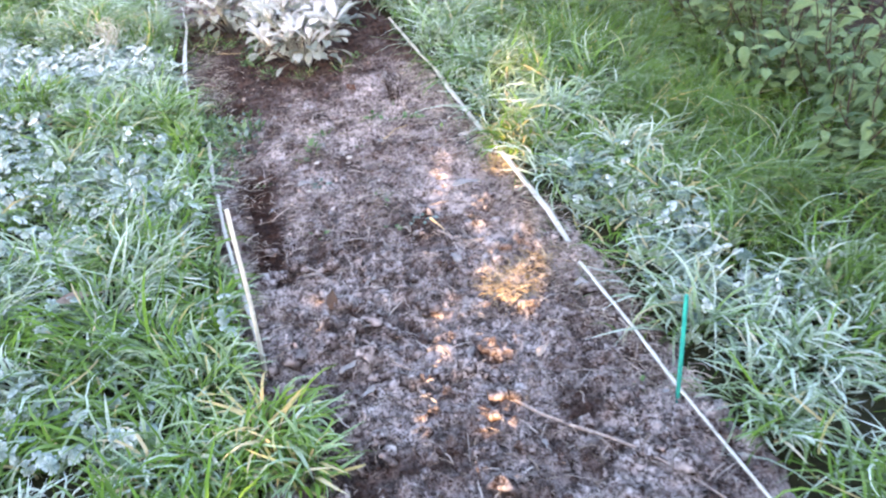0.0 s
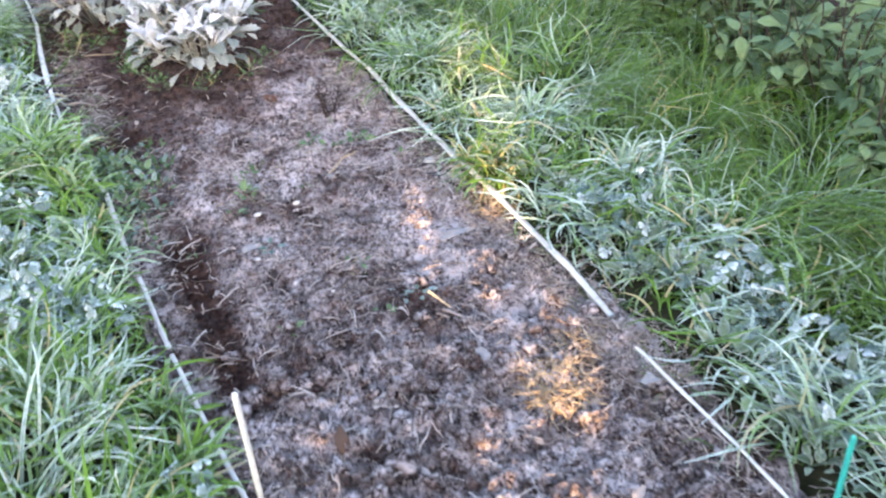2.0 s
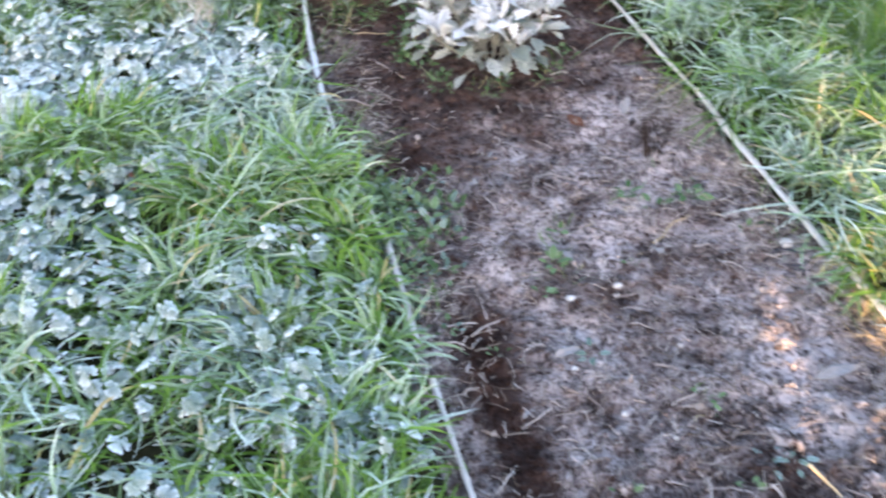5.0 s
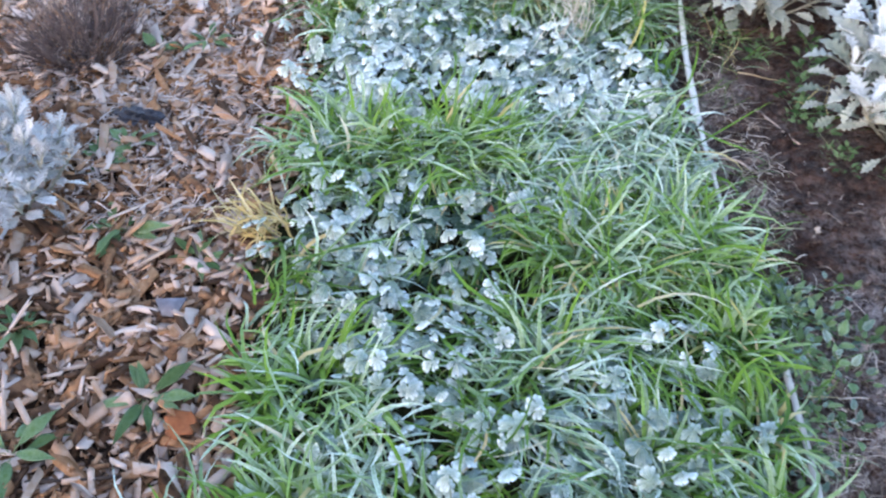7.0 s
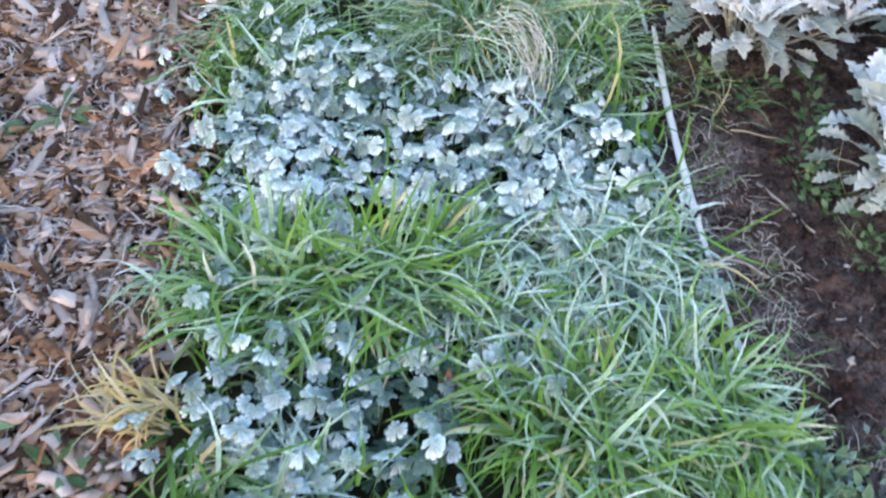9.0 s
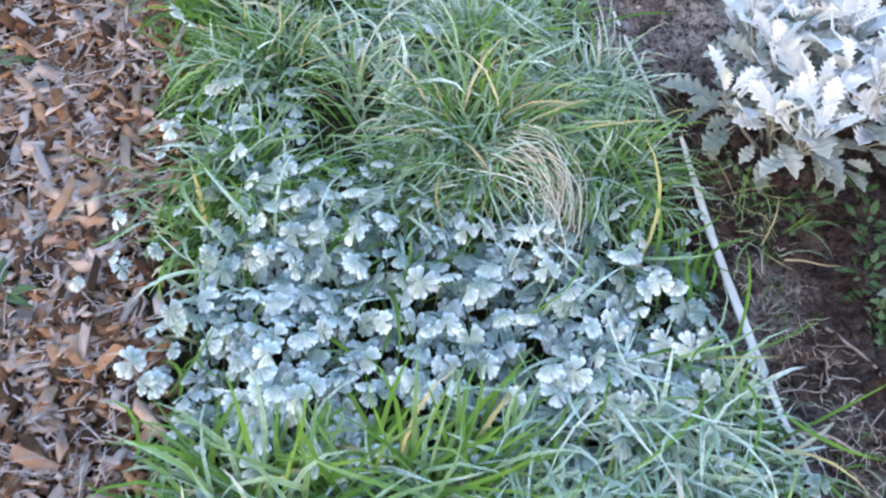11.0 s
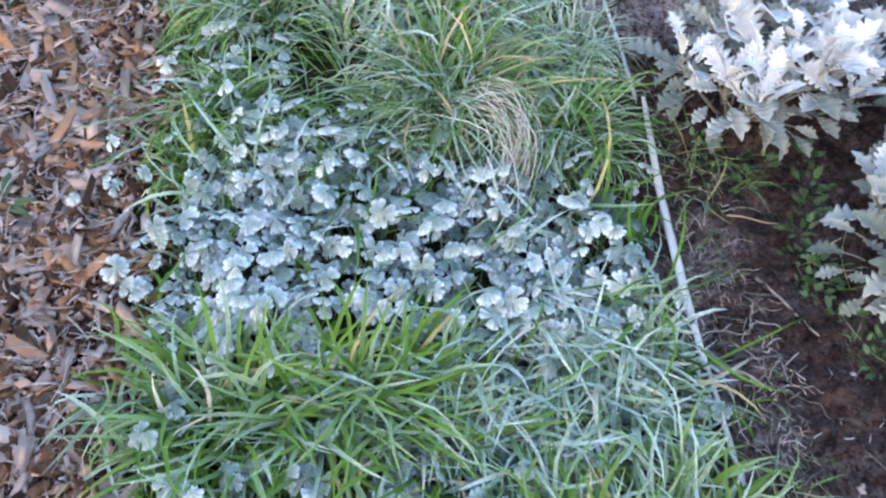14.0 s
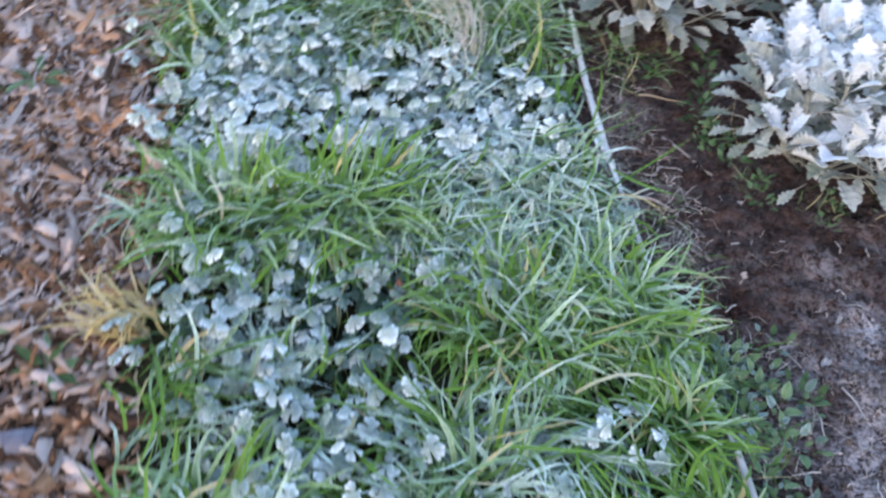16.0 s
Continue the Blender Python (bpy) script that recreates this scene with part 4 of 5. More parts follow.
R_LABEL = "frosted silver ragwort with felted white lobed leaves"
for i, (x, y, r, h, n) in enumerate([(0.645, 3.625, 0.23, 0.31, 26), (0.415, 4.15, 0.21, 0.31, 21), (0.84, 4.10, 0.21, 0.31, 18), (0.46, 4.70, 0.20, 0.28, 12), (0.90, 4.60, 0.20, 0.28, 12)]):
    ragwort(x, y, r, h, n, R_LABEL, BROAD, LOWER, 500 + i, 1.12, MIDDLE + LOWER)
ragwort(-1.30, 3.32, 0.15, 0.24, 24, "lacy-leaved silver ragwort growing in the mulch", LACY, LACY, 520, 0.85, LACY)
ragwort(-1.42, 3.05, 0.13, 0.20, 16, "lacy-leaved silver ragwort growing in the mulch", LACY, LACY, 521, 0.85, LACY)


# ---------------------------------------------------------------- laths, stakes
def lath(points, width, label, seed, thick=0.004, taper=0.0, mat=LATH):
    """A flat strip through the points, lying on its broad side."""
    rng = random.Random(seed)
    pts = [Vector(p) for p in points]
    dense = []
    for a, b in zip(pts, pts[1:]):
        dense += [a.lerp(b, i / 8) for i in range(8)]
    dense.append(pts[-1])
    verts, quads = [], []
    for i, p in enumerate(dense):
        d = (dense[min(i + 1, len(dense) - 1)] - dense[max(i - 1, 0)]).normalized()
        s = d.cross(Vector((0, 0, 1))).normalized()
        roll = 0.15 * math.sin(0.5 * i + seed)
        s = s * math.cos(roll) + Vector((0, 0, 1)) * math.sin(roll)
        u = d.cross(s).normalized() * -1
        p = p + s * rng.uniform(-0.0005, 0.0005) + Vector((0, 0, rng.uniform(-0.0005, 0.0005)))
        w = width * (0.5 + rng.uniform(-0.06, 0.06)) * (1 - taper + taper * math.sin(math.pi * (0.1 + 0.8 * i / (len(dense) - 1))))
        verts += [tuple(p - s * w), tuple(p - s * w * 0.6 + u * thick * 0.5), tuple(p + s * w * 0.6 + u * thick * 0.5), tuple(p + s * w), tuple(p + s * w * 0.6 - u * thick * 0.5), tuple(p - s * w * 0.6 - u * thick * 0.5)]
    for i in range(len(dense) - 1):
        quads += [[6 * i + j, 6 * i + (j + 1) % 6, 6 * i + 6 + (j + 1) % 6, 6 * i + 6 + j] for j in range(6)]
    e = 6 * (len(dense) - 1)
    quads += [[0, 1, 2, 3], [0, 3, 4, 5], [e + 3, e + 2, e + 1, e], [e + 5, e + 4, e + 3, e]]
    return thing("edging_lath", label, "lath", group="laths along the bed", mesh=raw_mesh("edging_lath", verts, [np.array(quads)], mat, smooth=False))


L_LABEL = "thin weathered white lath edging the soil bed"
L_WORN = "thin dirty white lath with dead roots across it"
L_GREY = "thin weathered grey lath half sunk in grass"
lath([(0.205, 4.62, 0.008), (0.205, 4.4, 0.012), (0.199, 4.16, 0.014)], 0.009, L_LABEL, 1)
lath([(0.20, 4.15, 0.045), (0.172, 3.9, 0.04), (0.155, 3.66, 0.04), (0.148, 3.5, 0.045)], 0.017, L_LABEL, 2, 0.004, 0.6)
lath([(0.15, 3.50, 0.045), (0.145, 3.3, 0.045), (0.158, 3.1, 0.045), (0.174, 2.93, 0.04)], 0.009, L_GREY, 3, mat=LATH_GREY)
lath([(0.178, 2.93, 0.035), (0.172, 2.76, 0.04), (0.165, 2.62, 0.035)], 0.013, L_GREY, 4, mat=LATH_GREY)
lath([(0.168, 2.53, 0.04), (0.165, 2.35, 0.045), (0.165, 2.26, 0.04)], 0.011, L_GREY, 5, mat=LATH_GREY)
lath([(0.165, 2.24, 0.04), (0.172, 2.0, 0.04), (0.186, 1.70, 0.035)], 0.010, L_GREY, 6, mat=LATH_GREY)
lath([(1.085, 3.95, 0.03), (1.078, 3.45, 0.035), (1.086, 3.22, 0.035)], 0.014, L_WORN, 7, mat=LATH_WORN)
lath([(1.088, 3.26, 0.036), (1.072, 3.05, 0.036), (1.062, 2.61, 0.036)], 0.018, L_WORN, 8, mat=LATH_WORN)
lath([(1.064, 2.60, 0.04), (1.062, 2.4, 0.036), (1.053, 2.07, 0.036), (1.04, 1.90, 0.03)], 0.019, L_WORN, 9, mat=LATH_WORN)
lath([(1.018, 1.79, 0.04), (1.02, 1.5, 0.035), (1.01, 1.28, 0.035), (1.012, 1.0, 0.03), (1.02, 0.7, 0.03)], 0.0095, L_WORN, 10, mat=LATH_WORN)

thing("garden_stake", "upright pale wooden stake at the edge of the bed", "stake", mesh=tube_mesh("garden_stake", [(0.186, 1.69, -0.06), (0.182, 1.68, 0.2), (0.172, 1.66, 0.449), (0.172, 1.66, 0.455)], [0.0050, 0.0050, 0.0048, 0.004], STAKE, 10))
thing("plant_stick", "upright turquoise plastic plant stick pushed into soil", "stick", mesh=tube_mesh("plant_stick", [(1.003, 1.266, -0.05), (1.006, 1.278, 0.13), (1.011, 1.292, 0.264), (1.011, 1.292, 0.268)], [0.0048, 0.0048, 0.0046, 0.0035], TEAL, 10))


# ---------------------------------------------------------------- soil crumbs and what lies on the bed
def ico(level):
    bm = bmesh.new()
    bmesh.ops.create_icosphere(bm, subdivisions=level, radius=1.0)
    v = np.array([p.co[:] for p in bm.verts])
    f = np.array([[a.index for a in q.verts] for q in bm.faces])
    bm.free()
    return v, f


ICO_V, ICO_F = ico(1)
FINE_V, FINE_F = ico(2)


def crumbs(name, label, n, size, area, seed, mat, flat=0.75, power=2.2):
    np.random.seed(seed)
    x, y = np.random.uniform(area[0], area[1], n), np.random.uniform(area[2], area[3], n)
    s = size[0] + (size[1] - size[0]) * np.random.rand(n) ** power
    z = np.array([soil_height(a, b) for a, b in zip(x, y)]) + s * 0.25
    rag = 1 + 0.42 * np.random.randn(n, len(ICO_V))
    ax = np.random.uniform(0.65, 1.35, (n, 1, 3)) * np.array([1, 1, flat])
    v = ICO_V[None] * rag[:, :, None] * ax * s[:, None, None]
    v = v + np.stack([x, y, z], 1)[:, None, :]
    f = ICO_F[None] + (np.arange(n) * len(ICO_V))[:, None, None]
    fr = np.array([soil_frost(a, b) for a, b in zip(x, y)]) * np.random.uniform(0.3, 1.15, n)
    return thing(name, label, "soil", kind="stuff", mesh=raw_mesh(name, v.reshape(-1, 3), [f.reshape(-1, 3)], mat, {"frost": np.repeat(fr, len(ICO_V))}, smooth=False))


crumbs("soil_crumbs", "small frosted crumbs of dug soil on the bed", 24000, (0.0015, 0.0075), (0.14, 1.07, 0.7, 3.15), 21, SOIL)
crumbs("soil_lumps", "small frosted lumps of dug soil", 700, (0.005, 0.011), (0.17, 1.05, 0.8, 2.7), 24, SOIL)
crumbs("soil_clods", "lumpy frosted clods of soil on the bed", 900, (0.004, 0.015), (0.17, 1.05, 0.7, 2.2), 22, SOIL)
crumbs("soil_grit", "fine ragged frosted grit of dug soil", 16000, (0.0015, 0.0055), (0.16, 1.06, 1.0, 2.35), 25, SOIL)
crumbs("soil_crumbs_back", "small crumbs of dark soil between silver plants", 15000, (0.0015, 0.008), (0.15, 1.07, 3.0, 5.2), 23, SOIL)


def clod(x, y, s, label="large dark clod of frosted soil", seed=0):
    rng = random.Random(seed)
    bm = bmesh.new()
    bmesh.ops.create_icosphere(bm, subdivisions=3, radius=s)
    for v in bm.verts:
        v.co *= 1 + 0.6 * noise.fractal(v.co * 45 + Vector((seed, 0, 0)), 1.0, 2.0, 4) + 0.25 * noise.noise(v.co * 190 + Vector((0, seed, 0))) + rng.gauss(0, 0.07)
        v.co.z *= 0.7
    me = bpy.data.meshes.new("soil_clod")
    bm.to_mesh(me)
    bm.free()
    me.materials.append(SOIL)
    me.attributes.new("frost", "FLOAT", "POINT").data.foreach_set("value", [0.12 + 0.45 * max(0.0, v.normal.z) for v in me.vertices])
    return thing("soil_clod", label, "soil clod", (x, y, soil_height(x, y) + s * 0.3), "large clods", mesh=me)


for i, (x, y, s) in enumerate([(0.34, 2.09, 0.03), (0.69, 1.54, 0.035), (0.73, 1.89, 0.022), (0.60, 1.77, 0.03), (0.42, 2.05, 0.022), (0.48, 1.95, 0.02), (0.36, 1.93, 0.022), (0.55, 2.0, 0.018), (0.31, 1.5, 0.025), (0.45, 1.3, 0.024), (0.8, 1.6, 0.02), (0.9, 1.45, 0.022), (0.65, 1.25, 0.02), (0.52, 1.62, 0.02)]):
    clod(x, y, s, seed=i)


def stem_on_soil(name, label, a, b, r, mat, lift=0.008, wander=0.01, arch=0.004, seed=0, cat="stem", group=""):
    rng = random.Random(seed)
    za, zb = soil_height(*a) + lift, soil_height(*b) + lift
    pts = wavy((*a, za), (*b, zb), arch, wander, 8, rng)
    pts = [(x, y, max(z, soil_height(x, y) + r)) for x, y, z in pts]
    return thing(name, label, cat, group=group, mesh=tube_mesh(name, pts, [r * (1 - 0.5 * i / (len(pts) - 1)) for i in range(len(pts))], mat, 6))


stem_on_soil("twig", "long pale curved dead twig on the soil", (0.645, 1.44), (0.96, 0.98), 0.0048, TWIG, 0.012, 0.02, 0.01, 1, "twig")
stem_on_soil("twig", "thin grey-green dead stem on the soil", (0.42, 1.72), (0.53, 1.48), 0.0032, TWIG, 0.01, 0.01, 0.01, 2, "twig")
stem_on_soil("twig", "short straw-coloured stem lying on soil", (0.745, 2.79), (0.85, 2.83), 0.003, STRAW, 0.008, 0.008, 0.004, 3, "twig")
stem_on_soil("twig", "pale straw stem lying on the bed", (0.68, 2.27), (0.90, 2.22), 0.0018, STRAW_PALE, 0.012, 0.012, 0.01, 4, "twig")
stem_on_soil("twig", "pale broken stick on the soil", (0.735, 2.18), (0.755, 2.11), 0.004, STRAW, 0.01, 0.0, 0.0, 5, "twig")
stem_on_soil("twig", "pale broken stick on the soil", (0.735, 2.11), (0.82, 2.00), 0.004, TWIG, 0.01, 0.004, 0.0, 6, "twig")
stem_on_soil("twig", "dark reddish twig beside the lath", (0.12, 3.57), (0.24, 3.66), 0.004, DARK_TWIG, 0.05, 0.008, 0.01, 7, "twig")
stem_on_soil("twig", "short brown twig beside the lath", (0.16, 3.53), (0.26, 3.47), 0.004, TWIG, 0.02, 0.008, 0.006, 8, "twig")
stem_on_soil("twig", "thin pale stem lying on dark soil", (0.31, 3.70), (0.38, 3.57), 0.003, TWIG, 0.008, 0.004, 0.0, 9, "twig")
stem_on_soil("twig", "short straw-coloured stem lying on soil", (0.30, 3.85), (0.40, 3.83), 0.002, STRAW, 0.008, 0.004, 0.0, 10, "twig")
for i, (x, y) in enumerate([(1.00, 2.66), (1.02, 2.63), (1.03, 2.61)]):
    stem_on_soil("cable", "thin dark bent wire lying beside the lath", (x - 0.06, y), (x + 0.04, y - 0.02), 0.0025, CHARRED, 0.008, 0.02, 0.008, 30 + i, "wire")

# litter of short dead stems, straw and roots
rng = random.Random(9)
for i in range(250):
    x, y = rng.uniform(0.2, 1.04), 0.9 + 2.2 * rng.random() ** 0.9
    a, ln = rng.uniform(0, 6.28), rng.uniform(0.02, 0.09)
    b = (min(1.06, max(0.14, x + ln * math.cos(a))), y + ln * math.sin(a))
    stem_on_soil("dry_straw", "short frosted dead stem lying on the soil", (x, y), b, rng.uniform(0.0010, 0.0028), STRAW_PALE, 0.006, rng.uniform(0, 0.004), rng.uniform(0, 0.008), 200 + i, "stem", "dead stems on the bed")


lst = []
for i in range(4600):
    x, y = rng.uniform(0.18, 1.04), 0.9 + 2.25 * rng.random() + 1.0 * rng.random() ** 14
    if i % 3 == 0:
        x, y = 1.06 - 0.14 * rng.random() ** 2, rng.uniform(1.3, 3.4)
    elif i % 7 == 0:
        x, y = rng.uniform(0.15, 0.3), rng.uniform(2.5, 4.2)
    a, ln = rng.uniform(0, 6.28), 0.010 + 0.05 * rng.random() ** 1.8
    z = soil_height(x, y) + rng.uniform(0.003, 0.010)
    lst.append((wavy((x, y, z), (x + ln * math.cos(a), y + ln * math.sin(a), z + rng.uniform(-0.004, 0.008)), rng.uniform(0, 0.006), rng.uniform(0, 0.006), 3, rng), [rng.uniform(0.0005, 0.0015)] * 4))
thing("root_litter", "fine frosted roots and stem bits on the soil", "straw", kind="stuff", mesh=many_tubes("root_litter", lst, FIBRE, 3))


def root_pile(x, y, r, n, label, mat, seed, height=0.025, name="straw_pile"):
    rng = random.Random(seed)
    lst = []
    for i in range(n):
        a, d = rng.uniform(0, 6.28), r * math.sqrt(rng.random())
        px, py = x + d * math.cos(a), y + d * math.sin(a)
        b, ln = rng.uniform(0, 6.28), rng.uniform(0.02, 0.06)
        z = soil_height(px, py) + rng.uniform(0.003, height) * (1 - d / r * 0.6)
        lst.append((wavy((px, py, z), (px + ln * math.cos(b), py + ln * math.sin(b), z + rng.uniform(-0.008, 0.012)), rng.uniform(0, 0.008), rng.uniform(0, 0.008), 5, rng), [rng.uniform(0.0005, 0.0011)] * 6))
    return thing(name, label, "straw", kind="stuff", mesh=many_tubes(name, lst, mat, 3))


root_pile(0.82, 1.79, 0.075, 230, "small heap of tangled straw and roots on soil", STRAW, 41, 0.035)
root_pile(0.94, 1.88, 0.05, 80, "tangled straw and dead roots on soil", STRAW, 42)
root_pile(1.05, 2.42, 0.06, 80, "tangle of dry grass across the lath", STRAW, 43, 0.05)
root_pile(1.00, 1.80, 0.12, 120, "thin dead roots along the lath", FIBRE, 44, 0.03)
root_pile(0.99, 2.10, 0.08, 70, "thin dead roots along the lath", FIBRE, 45, 0.02)
root_pile(1.0, 1.6, 0.09, 60, "thin grey dead roots along the lath", FIBRE, 46, 0.03)
root_pile(1.02, 3.2, 0.12, 90, "thin grey dead roots along the lath", FIBRE, 47, 0.04)
root_pile(1.12, 1.75, 0.12, 130, "thin grey dead roots beside the lath", FIBRE, 50, 0.05)
root_pile(1.13, 2.1, 0.12, 130, "thin grey dead roots beside the lath", FIBRE, 51, 0.05)
for i, (y, n) in enumerate([(1.95, 26), (2.2, 22), (2.55, 26), (2.8, 18), (3.05, 22), (1.45, 18), (1.7, 24)]):
    root_pile(1.05, y, 0.10, n, "thin grey dead roots across the lath", FIBRE_PALE, 150 + i, 0.055)
root_pile(0.23, 2.75, 0.07, 40, "frosted dead stems at the bed's edge", FIBRE, 48, 0.03)
for i, (x, y) in enumerate([(0.23, 3.55), (0.26, 3.45), (0.22, 3.35), (0.24, 3.65)]):
    root_pile(x, y, 0.08, 34, "thin grey dead roots along the lath", FIBRE, 170 + i, 0.025)
root_pile(0.22, 3.75, 0.08, 50, "frosted dead stems at the bed's edge", FIBRE, 49, 0.03)


def flat_leaf(name, label, x, y, z, az, ln, wd, mat, seed, pitch=0.1, roll=0.2, cat="leaf", sharp=1.0, curl=0.15):
    me = outline_leaf(name, oval(wd / 2, sharp), ln, mat, 12, 2, curl, 0.4, 0.004, 0.012, 0.2, 0.001, mat, seed)
    ob = thing(name, label, cat, mesh=me)
    ob.matrix_basis = turned((x, y, z), az, pitch, roll)
    return ob


flat_leaf("dead_leaf", "long grey frosted dead leaf lying on the soil", 0.84, 2.34, 0.02, 0.0, 0.10, 0.025, GREY_LEAF, 1)
flat_leaf("dead_leaf", "pale green fallen leaf on the soil", 0.40, 2.53, 0.018, 0.1, 0.055, 0.022, GREY_LEAF, 2)
flat_leaf("dead_leaf", "upright pale dead leaf on the soil", 0.86, 3.22, 0.015, 0.8, 0.05, 0.025, GREY_LEAF, 3, 0.8)
flat_leaf("dead_leaf", "rust-brown fallen leaf on the soil", 0.73, 3.28, 0.015, -1.2, 0.06, 0.03, RUST_LEAF, 4)
flat_leaf("dead_leaf", "pale crumpled dead leaf on the soil", 0.735, 1.90, 0.03, 1.9, 0.035, 0.03, GREY_LEAF, 5, 0.5)
flat_leaf("dead_leaf", "grey frosted dead leaf on the soil", 0.96, 1.72, 0.03, -0.9, 0.045, 0.024, GREY_LEAF, 6, 0.5)
flat_leaf("dead_leaf", "grey frosted dead leaf on the soil", 0.76, 1.48, 0.03, 0.3, 0.04, 0.020, GREY_LEAF, 7, 0.6)
flat_leaf("dead_leaf", "pale upright dead leaf between clods", 0.37, 1.83, 0.02, 1.2, 0.055, 0.028, DEAD_LEAF, 8, 0.7)
flat_leaf("dead_leaf", "grey curled dead leaf on the soil", 0.33, 1.60, 0.02, 0.2, 0.06, 0.016, GREY_LEAF, 9, 0.3)
flat_leaf("dead_leaf", "grey curled dead leaf on the soil", 0.36, 1.50, 0.02, 0.5, 0.05, 0.014, GREY_LEAF, 10, 0.2)
flat_leaf("dead_leaf", "reddish dead leaf standing in the grass", -0.34, 3.22, 0.05, 1.4, 0.05, 0.022, RUST_LEAF, 11, 1.0)
flat_leaf("dead_leaf", "long grey-brown frosted dead leaf on the grass", -0.30, 2.02, 0.085, 0.35, 0.15, 0.03, DEAD_LEAF, 12, 0.0)
rng = random.Random(31)
for i in range(30):
    flat_leaf("dead_leaf", "small frosted scrap of dead leaf on soil", rng.uniform(0.2, 1.02), rng.uniform(1.0, 3.3), 0.012, rng.uniform(0, 6.28), rng.uniform(0.015, 0.04), rng.uniform(0.008, 0.018), rng.choice([GREY_LEAF, DEAD_LEAF]), 50 + i, rng.uniform(-0.1, 0.5), rng.uniform(-0.4, 0.4))


def pebble(x, y, s, seed, z=None):
    bm = bmesh.new()
    bmesh.ops.create_icosphere(bm, subdivisions=2, radius=s)
    for v in bm.verts:
        v.co *= 1 + 0.25 * noise.noise(v.co * 60 + Vector((seed, 0, 0)))
        v.co.z *= 0.65
        v.co.x *= 1.3
    me = bpy.data.meshes.new("pebble")
    bm.to_mesh(me)
    bm.free()
    me.materials.append(PEBBLE)
    me.polygons.foreach_set("use_smooth", [True] * len(me.polygons))
    return thing("pebble", "small pale pebble on the soil", "stone", (x, y, soil_height(x, y) + s * 0.45), "pale pebbles", mesh=me)


for i, (x, y, s) in enumerate([(1.01, 2.69, 0.014), (0.61, 2.68, 0.008), (0.60, 2.665, 0.006), (0.50, 2.67, 0.008), (0.44, 2.50, 0.006), (0.49, 2.38, 0.006), (0.55, 2.3, 0.005), (0.66, 2.5, 0.005), (0.40, 2.3, 0.005), (0.8, 2.5, 0.005), (0.36, 3.6, 0.005), (0.42, 3.5, 0.004)]):
    pebble(x, y, s, i)


# ---------------------------------------------------------------- weeds
WEED_LEAF = [outline_leaf("leaf", oval(0.009 + 0.003 * i), 0.035 + 0.006 * i, WEED, 8, 2, 0.2, 0.3, 0.001, 0.01, 0.2, 0.0008, STEM_GREEN, 70 + i) for i in range(3)]
FRESH_LEAF = [outline_leaf("leaf", lobed(0.010 + 0.002 * i, 3, 0.6), 0.032 + 0.006 * i, FRESH_WEED, 12, 2, 0.2, 0.3, 0.001, 0.012, 0.2, 0.0009, STEM_GREEN, 95 + i) for i in range(2)]
OBLONG_LEAF = [outline_leaf("leaf", oval(0.010 + 0.002 * i), 0.040 + 0.008 * i, GREY_GREEN, 10, 2, 0.25, 0.4, 0.002, 0.012, 0.2, 0.001, STEM_GREEN, 98 + i) for i in range(3)]
DOCK_LEAF = [outline_leaf("leaf", oval(0.013), 0.085, WEED, 12, 2, 0.25, 0.3, 0.003, 0.015, 0.2, 0.0012, STEM_GREEN, 80 + i) for i in range(2)]
FROST_WEED = [outline_leaf("leaf", lobed(0.011, 3, 0.3), 0.035, BUTTERCUP_THIN, 12, 2, 0.2, 0.3, 0.001, 0.012, 0.2, 0.0008, STEM_GREEN, 90 + i) for i in range(2)]


def weed(x, y, n, label, pool, seed, size=1.0, pitch=(0.1, 0.9), z=0.0, spread=0.02):
    rng = random.Random(seed)
    plant = thing("weed", label, "plant", (x, y, z), "small weeds")
    for i in range(n):
        a = 2.4 * i + rng.uniform(-0.4, 0.4)
        d = spread * rng.random()
        child("leaf", rng.choice(pool), plant, turned((d * math.cos(a), d * math.sin(a), 0.004 + rng.uniform(0, 0.015)), a, rng.uniform(*pitch), rng.uniform(-0.4, 0.4), size * rng.uniform(0.7, 1.2)))
    return plant


W_GREEN, W_FROST = "small green weed seedling growing in the soil", "low leafy weed with frosted leaf edges"
for i, (x, y, n, s) in enumerate([(0.75, 2.94, 8, 0.9), (0.88, 2.90, 9, 0.9), (0.80, 2.88, 6, 0.7), (0.50, 2.77, 9, 0.8), (0.64, 2.36, 6, 0.6), (0.45, 2.7, 6, 0.7), (0.55, 2.86, 6, 0.6), (0.66, 2.73, 5, 0.5), (0.31, 2.58, 5, 0.5), (0.42, 2.22, 4, 0.6), (0.62, 2.17, 5, 0.6), (0.95, 2.75, 5, 0.6), (0.95, 1.34, 4, 0.5), (0.40, 3.68, 8, 0.8), (0.46, 3.55, 8, 0.8), (0.40, 3.75, 7, 0.9), (0.58, 3.42, 7, 0.8), (0.74, 3.45, 8, 0.8), (0.85, 3.55, 8, 0.8), (0.3, 3.97, 6, 0.8), (0.49, 3.56, 9, 0.9), (0.64, 3.50, 9, 0.8), (0.44, 3.62, 9, 1.2), (0.43, 3.72, 9, 1.2), (0.84, 3.58, 9, 1.0), (0.30, 4.03, 8, 1.2), (0.42, 3.99, 9, 1.3), (0.52, 4.0, 9, 1.3), (0.78, 3.9, 9, 1.2), (0.93, 3.93, 9, 1.2)]):
    weed(x, y, n, W_GREEN, FRESH_LEAF if y > 3.4 else WEED_LEAF + FRESH_LEAF, 600 + i, (0.5 if y > 3.4 else 0.75) * s, (0.2, 1.1))
